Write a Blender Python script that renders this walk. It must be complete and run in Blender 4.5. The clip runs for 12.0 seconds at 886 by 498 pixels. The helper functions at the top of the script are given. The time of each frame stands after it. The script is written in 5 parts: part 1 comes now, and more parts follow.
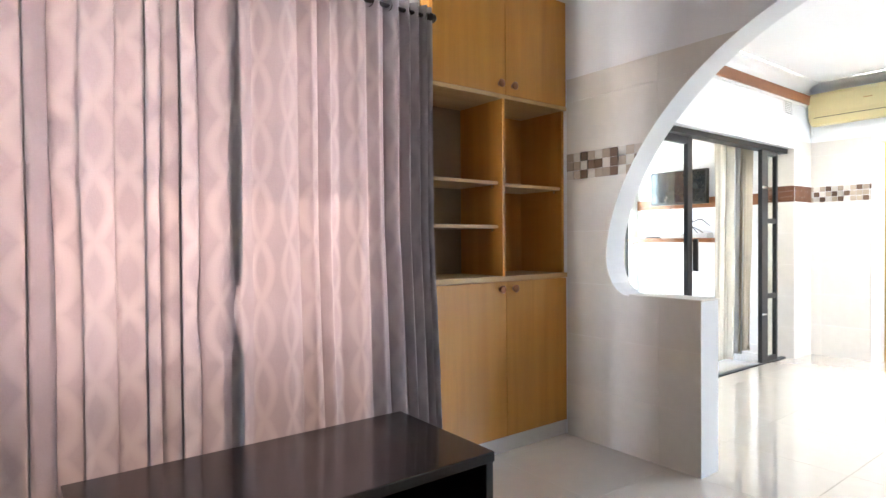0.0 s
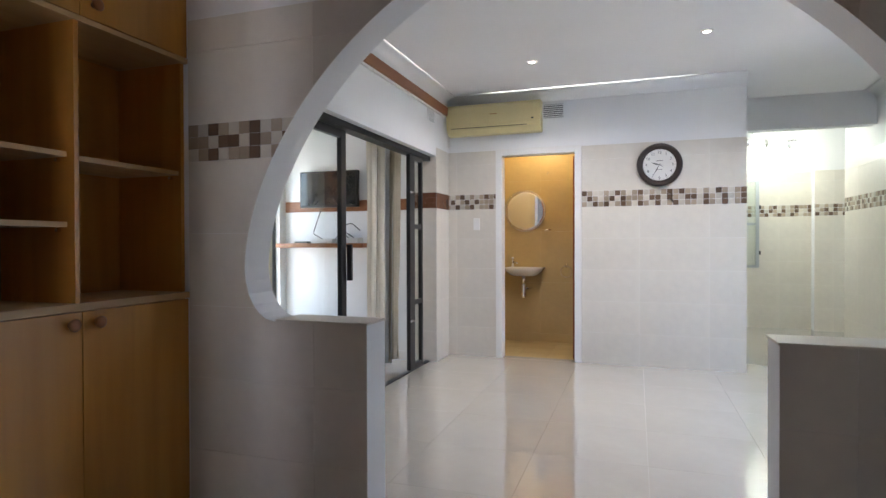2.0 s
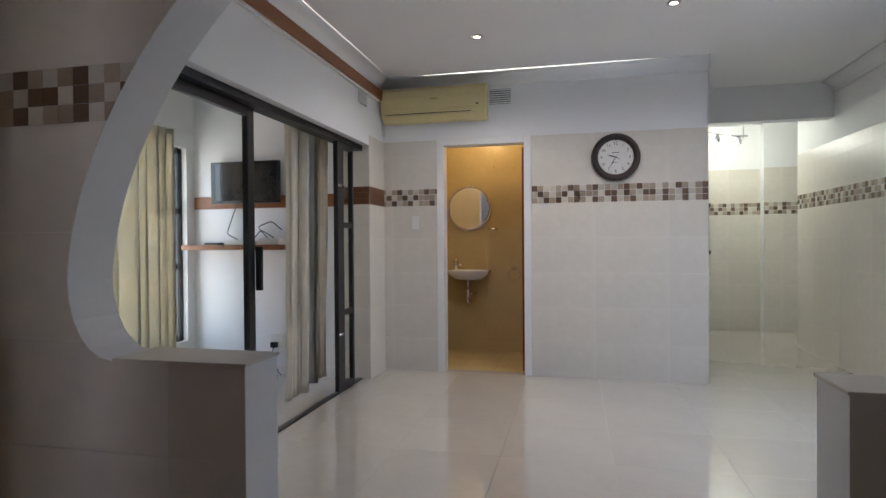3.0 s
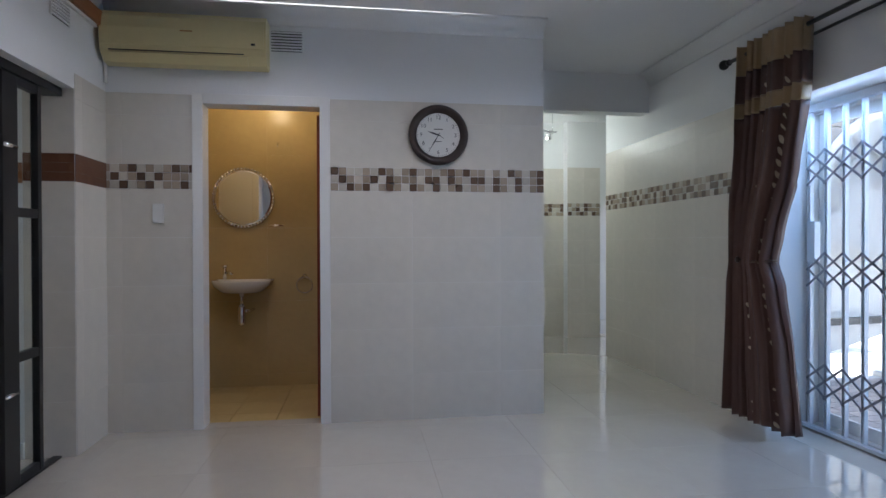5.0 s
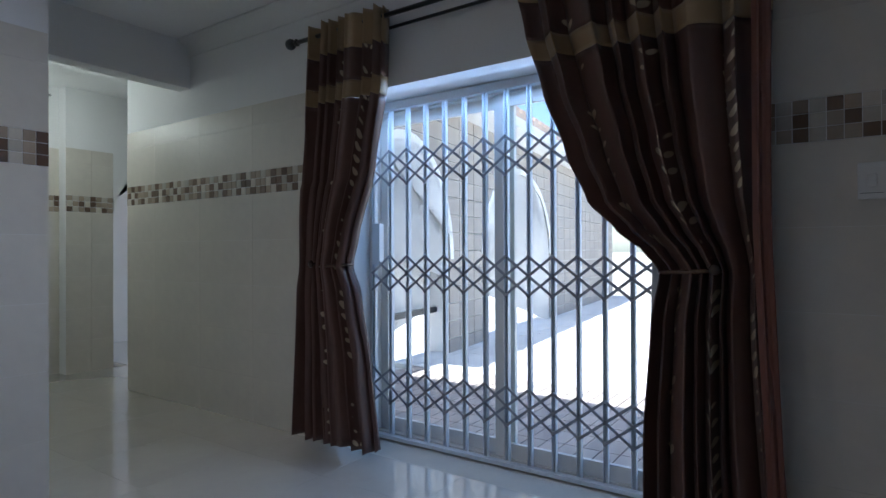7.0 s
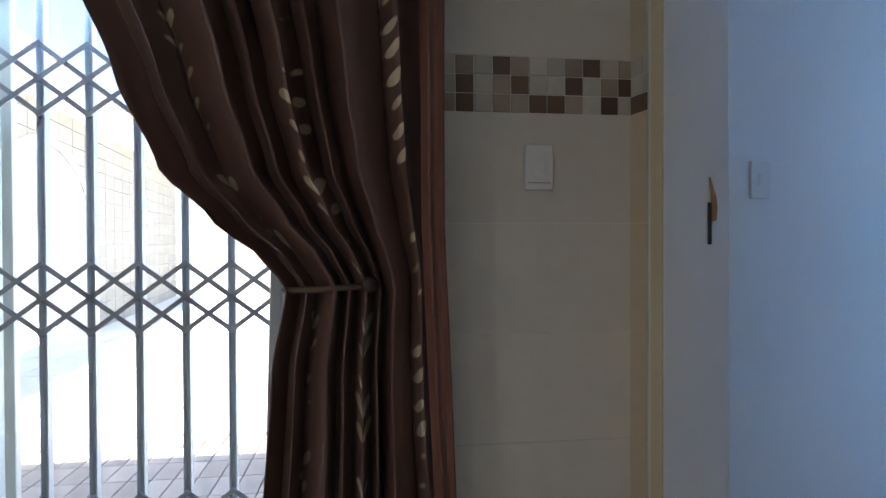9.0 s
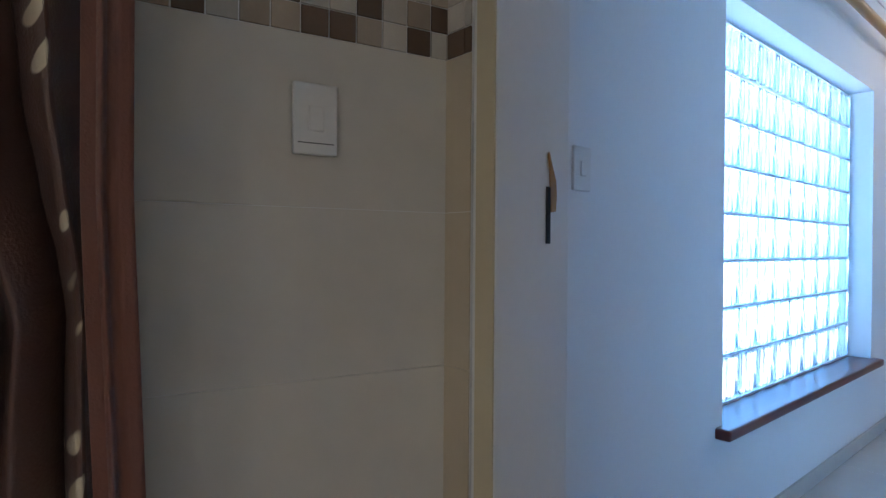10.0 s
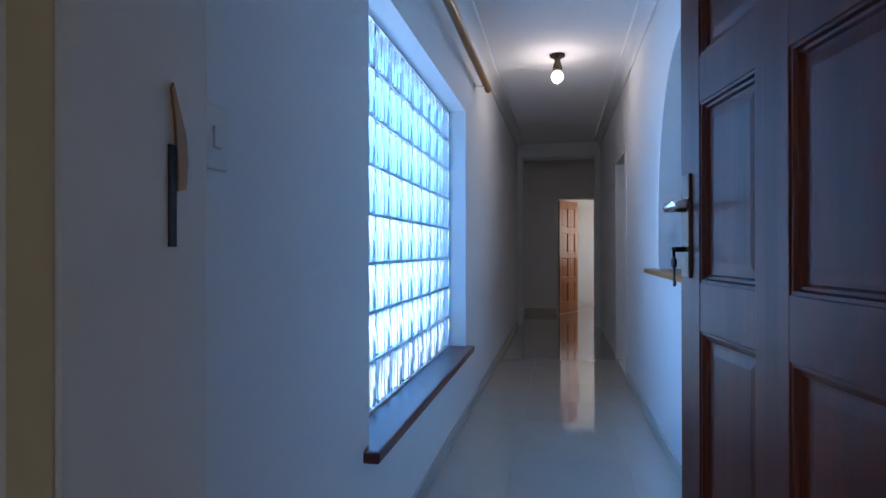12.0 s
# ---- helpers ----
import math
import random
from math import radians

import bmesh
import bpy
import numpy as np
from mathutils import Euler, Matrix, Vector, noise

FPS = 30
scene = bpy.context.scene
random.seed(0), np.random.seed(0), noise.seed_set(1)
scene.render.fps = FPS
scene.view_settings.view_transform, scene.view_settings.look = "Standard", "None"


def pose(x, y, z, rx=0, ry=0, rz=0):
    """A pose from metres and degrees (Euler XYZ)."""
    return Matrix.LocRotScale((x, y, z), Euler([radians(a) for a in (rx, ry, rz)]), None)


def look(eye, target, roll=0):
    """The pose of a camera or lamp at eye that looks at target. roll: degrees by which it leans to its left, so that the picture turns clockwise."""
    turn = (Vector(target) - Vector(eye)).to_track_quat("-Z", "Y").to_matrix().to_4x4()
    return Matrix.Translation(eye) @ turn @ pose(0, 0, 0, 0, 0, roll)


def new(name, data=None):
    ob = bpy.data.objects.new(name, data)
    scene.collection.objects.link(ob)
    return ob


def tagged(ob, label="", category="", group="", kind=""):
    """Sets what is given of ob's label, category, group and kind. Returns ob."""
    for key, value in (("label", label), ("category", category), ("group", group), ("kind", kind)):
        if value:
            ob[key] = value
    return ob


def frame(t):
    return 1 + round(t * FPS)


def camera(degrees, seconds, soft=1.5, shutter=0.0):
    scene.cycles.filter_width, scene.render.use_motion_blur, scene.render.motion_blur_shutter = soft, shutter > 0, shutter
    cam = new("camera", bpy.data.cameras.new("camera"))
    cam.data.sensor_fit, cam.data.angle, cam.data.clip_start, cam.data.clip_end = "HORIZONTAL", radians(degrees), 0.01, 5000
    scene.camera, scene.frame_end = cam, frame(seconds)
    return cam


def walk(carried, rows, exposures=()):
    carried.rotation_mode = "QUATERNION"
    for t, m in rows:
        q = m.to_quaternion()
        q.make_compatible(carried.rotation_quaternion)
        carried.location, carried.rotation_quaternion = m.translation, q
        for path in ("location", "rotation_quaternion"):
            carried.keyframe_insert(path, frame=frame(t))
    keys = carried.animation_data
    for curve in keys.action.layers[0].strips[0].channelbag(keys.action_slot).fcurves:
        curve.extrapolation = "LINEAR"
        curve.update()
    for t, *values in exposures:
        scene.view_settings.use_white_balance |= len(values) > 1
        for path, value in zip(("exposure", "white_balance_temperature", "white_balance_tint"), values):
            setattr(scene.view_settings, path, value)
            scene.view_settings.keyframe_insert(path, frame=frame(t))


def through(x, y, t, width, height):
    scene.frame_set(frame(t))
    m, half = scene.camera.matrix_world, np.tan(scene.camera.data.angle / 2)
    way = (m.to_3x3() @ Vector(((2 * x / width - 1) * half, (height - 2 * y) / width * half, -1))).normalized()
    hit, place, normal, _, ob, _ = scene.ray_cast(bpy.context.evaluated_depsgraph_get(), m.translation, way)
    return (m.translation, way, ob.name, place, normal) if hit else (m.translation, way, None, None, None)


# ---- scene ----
# ---------------------------------------------------------------- camera
cam = camera(75.48, 12.0)
PATH = [
    (0.0, pose(1.650, -0.088, 1.159, 89.18, 0.40, 52.86)),
    (0.5, pose(1.506, 0.051, 1.145, 89.37, 0.43, 42.59)),
    (1.0, pose(1.373, 0.196, 1.139, 89.38, 0.30, 33.25)),
    (1.5, pose(1.241, 0.353, 1.165, 89.37, 0.19, 24.87)),
    (2.0, pose(1.173, 0.608, 1.166, 89.43, 0.17, 18.70)),
    (2.5, pose(1.105, 0.916, 1.169, 89.40, 0.33, 15.32)),
    (4.5, pose(0.889, 2.219, 1.173, 89.62, 0.22, 0.47)),
    (5.0, pose(0.863, 2.514, 1.162, 89.54, 0.15, -8.14)),
    (5.5, pose(0.859, 2.772, 1.154, 89.73, 0.16, -17.10)),
    (6.0, pose(0.813, 2.995, 1.159, 89.84, 0.10, -29.95)),
    (6.5, pose(0.889, 3.198, 1.130, 90.01, 0.19, -42.66)),
    (8.5, pose(1.546, 3.814, 1.146, 89.87, 0.28, -89.22)),
    (9.0, pose(1.874, 3.770, 1.159, 89.32, 0.23, -97.27)),
    (9.5, pose(2.152, 3.701, 1.141, 89.70, -0.04, -108.95)),
    (10.0, pose(2.420, 3.610, 1.143, 89.75, -0.43, -119.70)),
    (10.5, pose(2.604, 3.559, 1.147, 89.91, -0.21, -129.93)),
    (11.0, pose(2.738, 3.522, 1.156, 89.85, -0.30, -142.02)),
    (11.5, pose(2.777, 3.426, 1.147, 90.02, -0.05, -151.01)),
    (12.0, pose(2.782, 3.340, 1.146, 90.11, 0.09, -157.58)),
]
EXPOSURES = [(0.0, 4.6, 6150, 11), (0.5, 4.3, 6150, 12), (1.0, 3.8, 6200, 13), (1.5, 3.25, 6250, 15), (2.0, 2.9, 6150, 15), (2.5, 2.5, 6300, 16), (4.5, 1.80, 6050, 17), (5.5, 1.40, 5500, 14), (6.5, 1.0, 5500, 14), (8.5, 1.7, 6350, 12), (9.5, 2.05, 6450, 13), (10.5, 1.85, 6500, 14), (12.0, 1.12, 6100, 17)]
walk(cam, PATH, EXPOSURES)

# ---------------------------------------------------------------- world and large lights
world = bpy.data.worlds.new("daylight")
scene.world = world
world.use_nodes = True
wn = world.node_tree
sky = wn.nodes.new("ShaderNodeTexSky")
sky.sky_type = 'NISHITA'
sky.sun_disc = False
sky.sun_elevation = radians(68.7)
sky.sun_rotation = radians(-86.7)
wn.links.new(sky.outputs[0], wn.nodes["Background"].inputs[0])
wn.nodes["Background"].inputs[1].default_value = 0.15


def sun_lamp():
    d = bpy.data.lights.new("sun", 'SUN')
    d.energy, d.angle, d.color = 5.0, radians(0.5), (1.0, 0.95, 0.86)
    o = new("sun", d)
    # from -x and +y, high
    o.matrix_world = look((-3.5, 0.2, 9.0), (0, 0, 0))
    return o


def window_light(name, eye, target, w, h, power, color):
    d = bpy.data.lights.new(name, 'AREA')
    d.shape, d.size, d.size_y, d.energy, d.color = 'RECTANGLE', w, h, power, color
    o = new(name, d)
    o.matrix_world = look(eye, target)
    return o


SKY = (0.42, 0.66, 1.0)
sun_lamp()
# added strip lamp under the head of the gate opening, standing in for daylight
window_light("gate_head_fill", (3.53, 4.87, 2.026), (3.36, 4.87, 1.6), 1.84, 0.20, 8, SKY)
window_light("block_window_daylight", (3.75, 0.6, 1.32), (2.0, 0.6, 1.2), 1.9, 1.5, 17.5, (0.16, 0.45, 1.0))
window_light("lounge_window_daylight", (-2.52, 4.9, 1.2), (0, 4.9, 1.0), 1.6, 1.6, 4.5, (0.8, 0.9, 1.0))
window_light("curtain_window_daylight", (-1.2, 0.3, 1.5), (1.0, 0.3, 1.3), 1.7, 1.2, 18, (0.93, 0.93, 1.0))

# added fill lamp in an unseen, made-up side opening, to brighten the far room
window_light("far_room_fill", (1.14, -7.95, 1.5), (3.0, -7.6, 1.2), 0.85, 0.95, 2.6, (1.0, 0.86, 0.66))


def bulb(name, x, y, z, power, color, r=0.04):
    d = bpy.data.lights.new(name, 'POINT')
    d.energy, d.color, d.shadow_soft_size = power, color, r
    o = new(name, d)
    o.location = (x, y, z)
    return o


WARM = (1.0, 0.83, 0.60)
def spot(name, x, y, z, power, color):
    """A lamp in a recessed fitting, shining down in a wide cone."""
    d = bpy.data.lights.new(name, 'SPOT')
    d.energy, d.color, d.spot_size, d.spot_blend, d.shadow_soft_size = power, color, radians(155), 1.0, 0.05
    o = new(name, d)
    o.location = (x, y, z)
    return o


bulb("corridor_bulb", 2.795, -1.37, 2.52, 1.9, (1.0, 0.86, 0.74), 0.04)
bulb("toilet_bulb", 0.15, 6.95, 2.32, 1.25, (1.0, 0.76, 0.40), 0.06)
spot("spot_bulb", 0.35, 5.36, 2.655, 14, (1.0, 0.95, 0.93))
spot("spot_bulb", 1.645, 5.08, 2.655, 14, (1.0, 0.95, 0.93))
bulb("track_bulb", 2.62, 8.55, 2.30, 2.1, (0.94, 1.0, 0.84), 0.04)
bulb("track_bulb", 2.90, 8.70, 2.30, 2.1, (0.94, 1.0, 0.84), 0.04)


# ---------------------------------------------------------------- materials
def mat(name, color, rough=0.5, metal=0.0, vary=0.12, scale=3.0, fine=60.0, bump=0.05, per_object=0.0, spec=0.5, coat=0.0, stretch=(1, 1, 1), trans=0.0):
    """Principled surface with variation at two scales, fine relief and, where asked, a change from piece to piece."""
    m = bpy.data.materials.new(name)
    m.use_nodes = True
    t = m.node_tree
    b = t.nodes["Principled BSDF"]
    b.inputs["Metallic"].default_value = metal
    b.inputs["Specular IOR Level"].default_value = spec
    b.inputs["Coat Weight"].default_value = coat
    b.inputs["Transmission Weight"].default_value = trans
    co = t.nodes.new("ShaderNodeTexCoord")
    mp = t.nodes.new("ShaderNodeMapping")
    mp.inputs["Scale"].default_value = stretch
    t.links.new(co.outputs["Object"], mp.inputs[0])
    n1, n2 = t.nodes.new("ShaderNodeTexNoise"), t.nodes.new("ShaderNodeTexNoise")
    n1.inputs["Scale"].default_value, n2.inputs["Scale"].default_value = scale, fine
    n1.inputs["Detail"].default_value, n2.inputs["Detail"].default_value = 4, 3
    t.links.new(mp.outputs[0], n1.inputs[0])
    t.links.new(mp.outputs[0], n2.inputs[0])
    mix = t.nodes.new("ShaderNodeMath")
    mix.operation = 'MULTIPLY_ADD'
    t.links.new(n2.outputs[0], mix.inputs[0])
    mix.inputs[1].default_value = 0.4
    t.links.new(n1.outputs[0], mix.inputs[2])
    rng = t.nodes.new("ShaderNodeMapRange")
    rng.clamp = False
    rng.inputs[1].default_value, rng.inputs[2].default_value = 0.30, 1.10
    rng.inputs[3].default_value, rng.inputs[4].default_value = 1 - vary, 1 + vary
    t.links.new(mix.outputs[0], rng.inputs[0])
    last = rng.outputs[0]
    if per_object:
        oi = t.nodes.new("ShaderNodeObjectInfo")
        r2 = t.nodes.new("ShaderNodeMapRange")
        r2.inputs[3].default_value, r2.inputs[4].default_value = 1 - per_object, 1 + per_object
        t.links.new(oi.outputs["Random"], r2.inputs[0])
        mm = t.nodes.new("ShaderNodeMath")
        mm.operation = 'MULTIPLY'
        t.links.new(last, mm.inputs[0])
        t.links.new(r2.outputs[0], mm.inputs[1])
        last = mm.outputs[0]
    sc = t.nodes.new("ShaderNodeVectorMath")
    sc.operation = 'SCALE'
    sc.inputs[0].default_value = color
    t.links.new(last, sc.inputs["Scale"])
    t.links.new(sc.outputs[0], b.inputs["Base Color"])
    rr = t.nodes.new("ShaderNodeMapRange")
    rr.inputs[3].default_value, rr.inputs[4].default_value = rough * 0.8, min(1, rough * 1.25)
    t.links.new(n1.outputs[0], rr.inputs[0])
    t.links.new(rr.outputs[0], b.inputs["Roughness"])
    if bump:
        bp = t.nodes.new("ShaderNodeBump")
        bp.inputs["Strength"].default_value, bp.inputs["Distance"].default_value = bump, 0.01
        t.links.new(n2.outputs[0], bp.inputs["Height"])
        t.links.new(bp.outputs[0], b.inputs["Normal"])
    return m


def wood(name, color, dark, rough=0.35, axis=2, grain=9.0, coat=0.0, spec=0.5):
    """Wood with long grain along one axis."""
    s = [grain, grain, grain]
    s[axis] = grain * 0.07
    m = mat(name, color, rough, 0, 0.10, 1.0, 9.0, 0.04, stretch=tuple(s), coat=coat, spec=spec)
    t = m.node_tree
    b = t.nodes["Principled BSDF"]
    ramp = t.nodes.new("ShaderNodeMix")
    ramp.data_type = 'RGBA'
    src = b.inputs["Base Color"].links[0].from_socket
    n = t.nodes.new("ShaderNodeTexNoise")
    n.inputs["Scale"].default_value, n.inputs["Detail"].default_value, n.inputs["Distortion"].default_value = 1.6, 5, 0.6
    mp = [q for q in t.nodes if q.bl_idname == "ShaderNodeMapping"][0]
    t.links.new(mp.outputs[0], n.inputs[0])
    rg = t.nodes.new("ShaderNodeMapRange")
    rg.inputs[1].default_value, rg.inputs[2].default_value = 0.35, 0.7
    t.links.new(n.outputs[0], rg.inputs[0])
    t.links.new(rg.outputs[0], ramp.inputs[0])
    t.links.new(src, ramp.inputs[6])
    ramp.inputs[7].default_value = (*dark, 1)
    t.links.new(ramp.outputs[2], b.inputs["Base Color"])
    return m


def cloth(name, color, second, through=0.0, glow=(1, 1, 1), pattern="", rough=0.6, sheen=0.3):
    """Woven cloth with a raised pattern; through: how much light shines through it."""
    m = mat(name, color, rough, 0, 0.15, 5, 220, 0.15)
    t = m.node_tree
    b = t.nodes["Principled BSDF"]
    b.inputs["Sheen Weight"].default_value = sheen
    src = b.inputs["Base Color"].links[0].from_socket
    co = [q for q in t.nodes if q.bl_idname == "ShaderNodeTexCoord"][0]
    colour = src
    if pattern:
        mp = t.nodes.new("ShaderNodeMapping")
        t.links.new(co.outputs["UV"], mp.inputs[0])
        lo, hi = 0.5, 0.6

        def op(kind, a, b=None):
            n = t.nodes.new("ShaderNodeMath")
            n.operation = kind
            for q, val in enumerate((a, b)):
                if val is None:
                    continue
                if isinstance(val, (int, float)):
                    n.inputs[q].default_value = val
                else:
                    t.links.new(val, n.inputs[q])
            return n.outputs[0]

        if pattern == "wavy":
            sep = t.nodes.new("ShaderNodeSeparateXYZ")
            t.links.new(mp.outputs[0], sep.inputs[0])

            sway = op('MULTIPLY', op('SINE', op('MULTIPLY', sep.outputs[1], 13.5)), 1.75)
            across = op('MULTIPLY', sep.outputs[0], 62.0)
            one, two = op('SINE', op('ADD', across, sway)), op('SINE', op('SUBTRACT', across, sway))
            out, lo, hi = op('MAXIMUM', one, two), 0.55, 1.0
            w = None
        elif pattern == "floral":
            sep = t.nodes.new("ShaderNodeSeparateXYZ")
            t.links.new(mp.outputs[0], sep.inputs[0])
            # columns of paired slanting leaves along the cloth's length
            u = op('SUBTRACT', op('FRACT', op('MULTIPLY', sep.outputs[0], 3.1)), 0.5)
            v = op('SUBTRACT', op('FRACT', op('MULTIPLY', sep.outputs[1], 15.0)), 0.5)
            x = op('SUBTRACT', op('MULTIPLY', op('ABSOLUTE', u), 6.0), 0.36)
            along = op('ADD', op('MULTIPLY', x, 0.62), op('MULTIPLY', v, 0.78))
            athwart = op('SUBTRACT', op('MULTIPLY', v, 0.62), op('MULTIPLY', x, 0.78))
            size = op('ADD', op('POWER', op('DIVIDE', along, 0.42), 2.0), op('POWER', op('DIVIDE', athwart, 0.17), 2.0))
            nz = t.nodes.new("ShaderNodeTexNoise")
            nz.inputs["Scale"].default_value = 9.0
            t.links.new(mp.outputs[0], nz.inputs[0])
            out, lo, hi = op('ADD', size, op('MULTIPLY', op('SUBTRACT', nz.outputs[0], 0.40), 8.0)), 1.15, 0.8
            w = None
        else:
            w = t.nodes.new("ShaderNodeTexNoise")
            w.inputs["Scale"].default_value = 30
            out = w.outputs[0]
        if w:
            t.links.new(mp.outputs[0], w.inputs[0])
        rg = t.nodes.new("ShaderNodeMapRange")
        rg.inputs[1].default_value, rg.inputs[2].default_value = lo, hi
        t.links.new(out, rg.inputs[0])
        fac = rg.outputs[0]
        mx = t.nodes.new("ShaderNodeMix")
        mx.data_type = 'RGBA'
        t.links.new(fac, mx.inputs[0])
        t.links.new(src, mx.inputs[6])
        mx.inputs[7].default_value = (*second, 1)
        t.links.new(mx.outputs[2], b.inputs["Base Color"])
        colour = mx.outputs[2]
    if through:
        tr = t.nodes.new("ShaderNodeBsdfTranslucent")
        ml = t.nodes.new("ShaderNodeVectorMath")
        ml.operation = 'MULTIPLY'
        ml.inputs[1].default_value = glow
        t.links.new(colour, ml.inputs[0])
        t.links.new(ml.outputs[0], tr.inputs[0])
        ms = t.nodes.new("ShaderNodeMixShader")
        ms.inputs[0].default_value = through
        t.links.new(b.outputs[0], ms.inputs[1])
        t.links.new(tr.outputs[0], ms.inputs[2])
        t.links.new(ms.outputs[0], t.nodes["Material Output"].inputs[0])
    return m


def glow_mat(name, color, strength):
    m = bpy.data.materials.new(name)
    m.use_nodes = True
    b = m.node_tree.nodes["Principled BSDF"]
    b.inputs["Base Color"].default_value = (*color, 1)
    b.inputs["Emission Color"].default_value = (*color, 1)
    b.inputs["Emission Strength"].default_value = strength
    return m


def glass_mat(name, color=(1, 1, 1), rough=0.0, ior=1.45, wavy=0.0):
    m = bpy.data.materials.new(name)
    m.use_nodes = True
    t = m.node_tree
    b = t.nodes["Principled BSDF"]
    b.inputs["Base Color"].default_value = (*color, 1)
    b.inputs["Roughness"].default_value = rough
    b.inputs["IOR"].default_value = ior
    b.inputs["Transmission Weight"].default_value = 1.0
    if wavy:
        co, mp = t.nodes.new("ShaderNodeTexCoord"), t.nodes.new("ShaderNodeMapping")
        mp.inputs["Scale"].default_value = (1.0, 1.0, 0.28)
        w = t.nodes.new("ShaderNodeTexWave")
        w.wave_type, w.bands_direction = 'BANDS', 'Y'
        w.inputs["Scale"].default_value, w.inputs["Distortion"].default_value = 7.0, 5.0
        w.inputs["Detail"].default_value, w.inputs["Detail Scale"].default_value = 1.0, 2.2
        t.links.new(co.outputs["Object"], mp.inputs[0])
        t.links.new(mp.outputs[0], w.inputs[0])
        bp = t.nodes.new("ShaderNodeBump")
        bp.inputs["Strength"].default_value, bp.inputs["Distance"].default_value = wavy, 0.03
        t.links.new(w.outputs[1], bp.inputs["Height"])
        t.links.new(bp.outputs[0], b.inputs["Normal"])
    return m


def pane_mat(name, tint):
    """Thin window glass: clear, with a mirror gloss that grows at a slant."""
    m = bpy.data.materials.new(name)
    m.use_nodes = True
    t = m.node_tree
    t.nodes.remove(t.nodes["Principled BSDF"])
    clear, gloss = t.nodes.new("ShaderNodeBsdfTransparent"), t.nodes.new("ShaderNodeBsdfGlossy")
    clear.inputs[0].default_value = (*tint, 1)
    gloss.inputs["Roughness"].default_value = 0.01
    lw, mx = t.nodes.new("ShaderNodeLayerWeight"), t.nodes.new("ShaderNodeMixShader")
    up = t.nodes.new("ShaderNodeMath")
    up.operation = 'POWER'
    up.inputs[1].default_value = 5.0
    add = t.nodes.new("ShaderNodeMath")
    add.operation = 'ADD'
    add.inputs[1].default_value = 0.03
    add.use_clamp = True
    lw.inputs[0].default_value = 0.5
    t.links.new(lw.outputs["Facing"], up.inputs[0])
    t.links.new(up.outputs[0], add.inputs[0])
    t.links.new(add.outputs[0], mx.inputs[0])
    t.links.new(clear.outputs[0], mx.inputs[1])
    t.links.new(gloss.outputs[0], mx.inputs[2])
    t.links.new(mx.outputs[0], t.nodes["Material Output"].inputs[0])
    return m


M_PAINT = mat("white_wall_paint", (0.83, 0.83, 0.82), 0.6, vary=0.04, scale=1.5, fine=90, bump=0.06)
M_CEIL = mat("white_ceiling_paint", (0.87, 0.87, 0.86), 0.75, vary=0.04, scale=1.2, fine=70, bump=0.05)
M_TILE = mat("cream_wall_tile", (0.69, 0.645, 0.565), 0.36, vary=0.11, scale=2.2, fine=14, bump=0.012, per_object=0.015)
M_FLOOR = mat("polished_cream_floor_tile", (0.60, 0.555, 0.485), 0.07, vary=0.06, scale=2.5, fine=16, bump=0.002, per_object=0.02, spec=1.0, coat=1.0)
# cream tile with the yellowish light beside the doorway put into its colour
M_WARMLIT_TILE = mat("warm_lit_wall_tile", (0.60, 0.50, 0.36), 0.36, vary=0.11, scale=2.2, fine=14, bump=0.012)
# white enamel, its colour warmed to carry the yellowish light on the frame
M_WARMLIT_ENAMEL = mat("warm_lit_enamel", (0.62, 0.53, 0.36), 0.4, vary=0.06, scale=4, fine=60, bump=0.02)
M_BED = mat("cream_floor_grout", (0.52, 0.48, 0.41), 0.7, vary=0.1, scale=8)
M_GROUT = mat("pale_grout", (0.72, 0.68, 0.61), 0.8, vary=0.1, scale=8)
MOSAIC_TONES = [mat("mosaic_" + n, c, 0.22, 0, 0.14, 16, 90, 0.03, per_object=0.16) for n, c in (("ivory", (0.60, 0.555, 0.475)), ("tan", (0.40, 0.325, 0.245)), ("brown", (0.15, 0.098, 0.066)))]
M_MOSBROWN = mat("polished_brown_border_tile", (0.16, 0.07, 0.038), 0.2, 0, 0.35, 5, 40, 0.02, per_object=0.12)
M_OAK = wood("honey_oak_veneer", (0.62, 0.295, 0.052), (0.52, 0.23, 0.035), 0.32, 2, 7)
M_OAKEDGE = wood("oak_edge", (0.60, 0.40, 0.18), (0.5, 0.3, 0.12), 0.4, 1, 9)
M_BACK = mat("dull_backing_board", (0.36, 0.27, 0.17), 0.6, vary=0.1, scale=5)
M_ESPRESSO = wood("espresso_wood", (0.022, 0.012, 0.010), (0.012, 0.007, 0.006), 0.22, 1, 8, coat=0.3)
M_MAHOG = wood("dark_mahogany", (0.22, 0.050, 0.024), (0.14, 0.031, 0.015), 0.42, 2, 9, spec=0.3)
M_PINE = wood("orange_pine", (0.52, 0.20, 0.06), (0.38, 0.13, 0.035), 0.35, 2, 8)
M_POLE = wood("varnished_pole_wood", (0.50, 0.25, 0.07), (0.36, 0.16, 0.04), 0.3, 1, 8)
M_SILL = wood("red_brown_sill_wood", (0.13, 0.028, 0.022), (0.08, 0.016, 0.014), 0.3, 1, 8, coat=0.1)
M_PELMET = wood("brown_pelmet_wood", (0.33, 0.13, 0.045), (0.22, 0.08, 0.03), 0.4, 1, 8)
M_WHITE = mat("white_enamel", (0.80, 0.79, 0.76), 0.3, vary=0.04, scale=3, fine=50, bump=0.02)
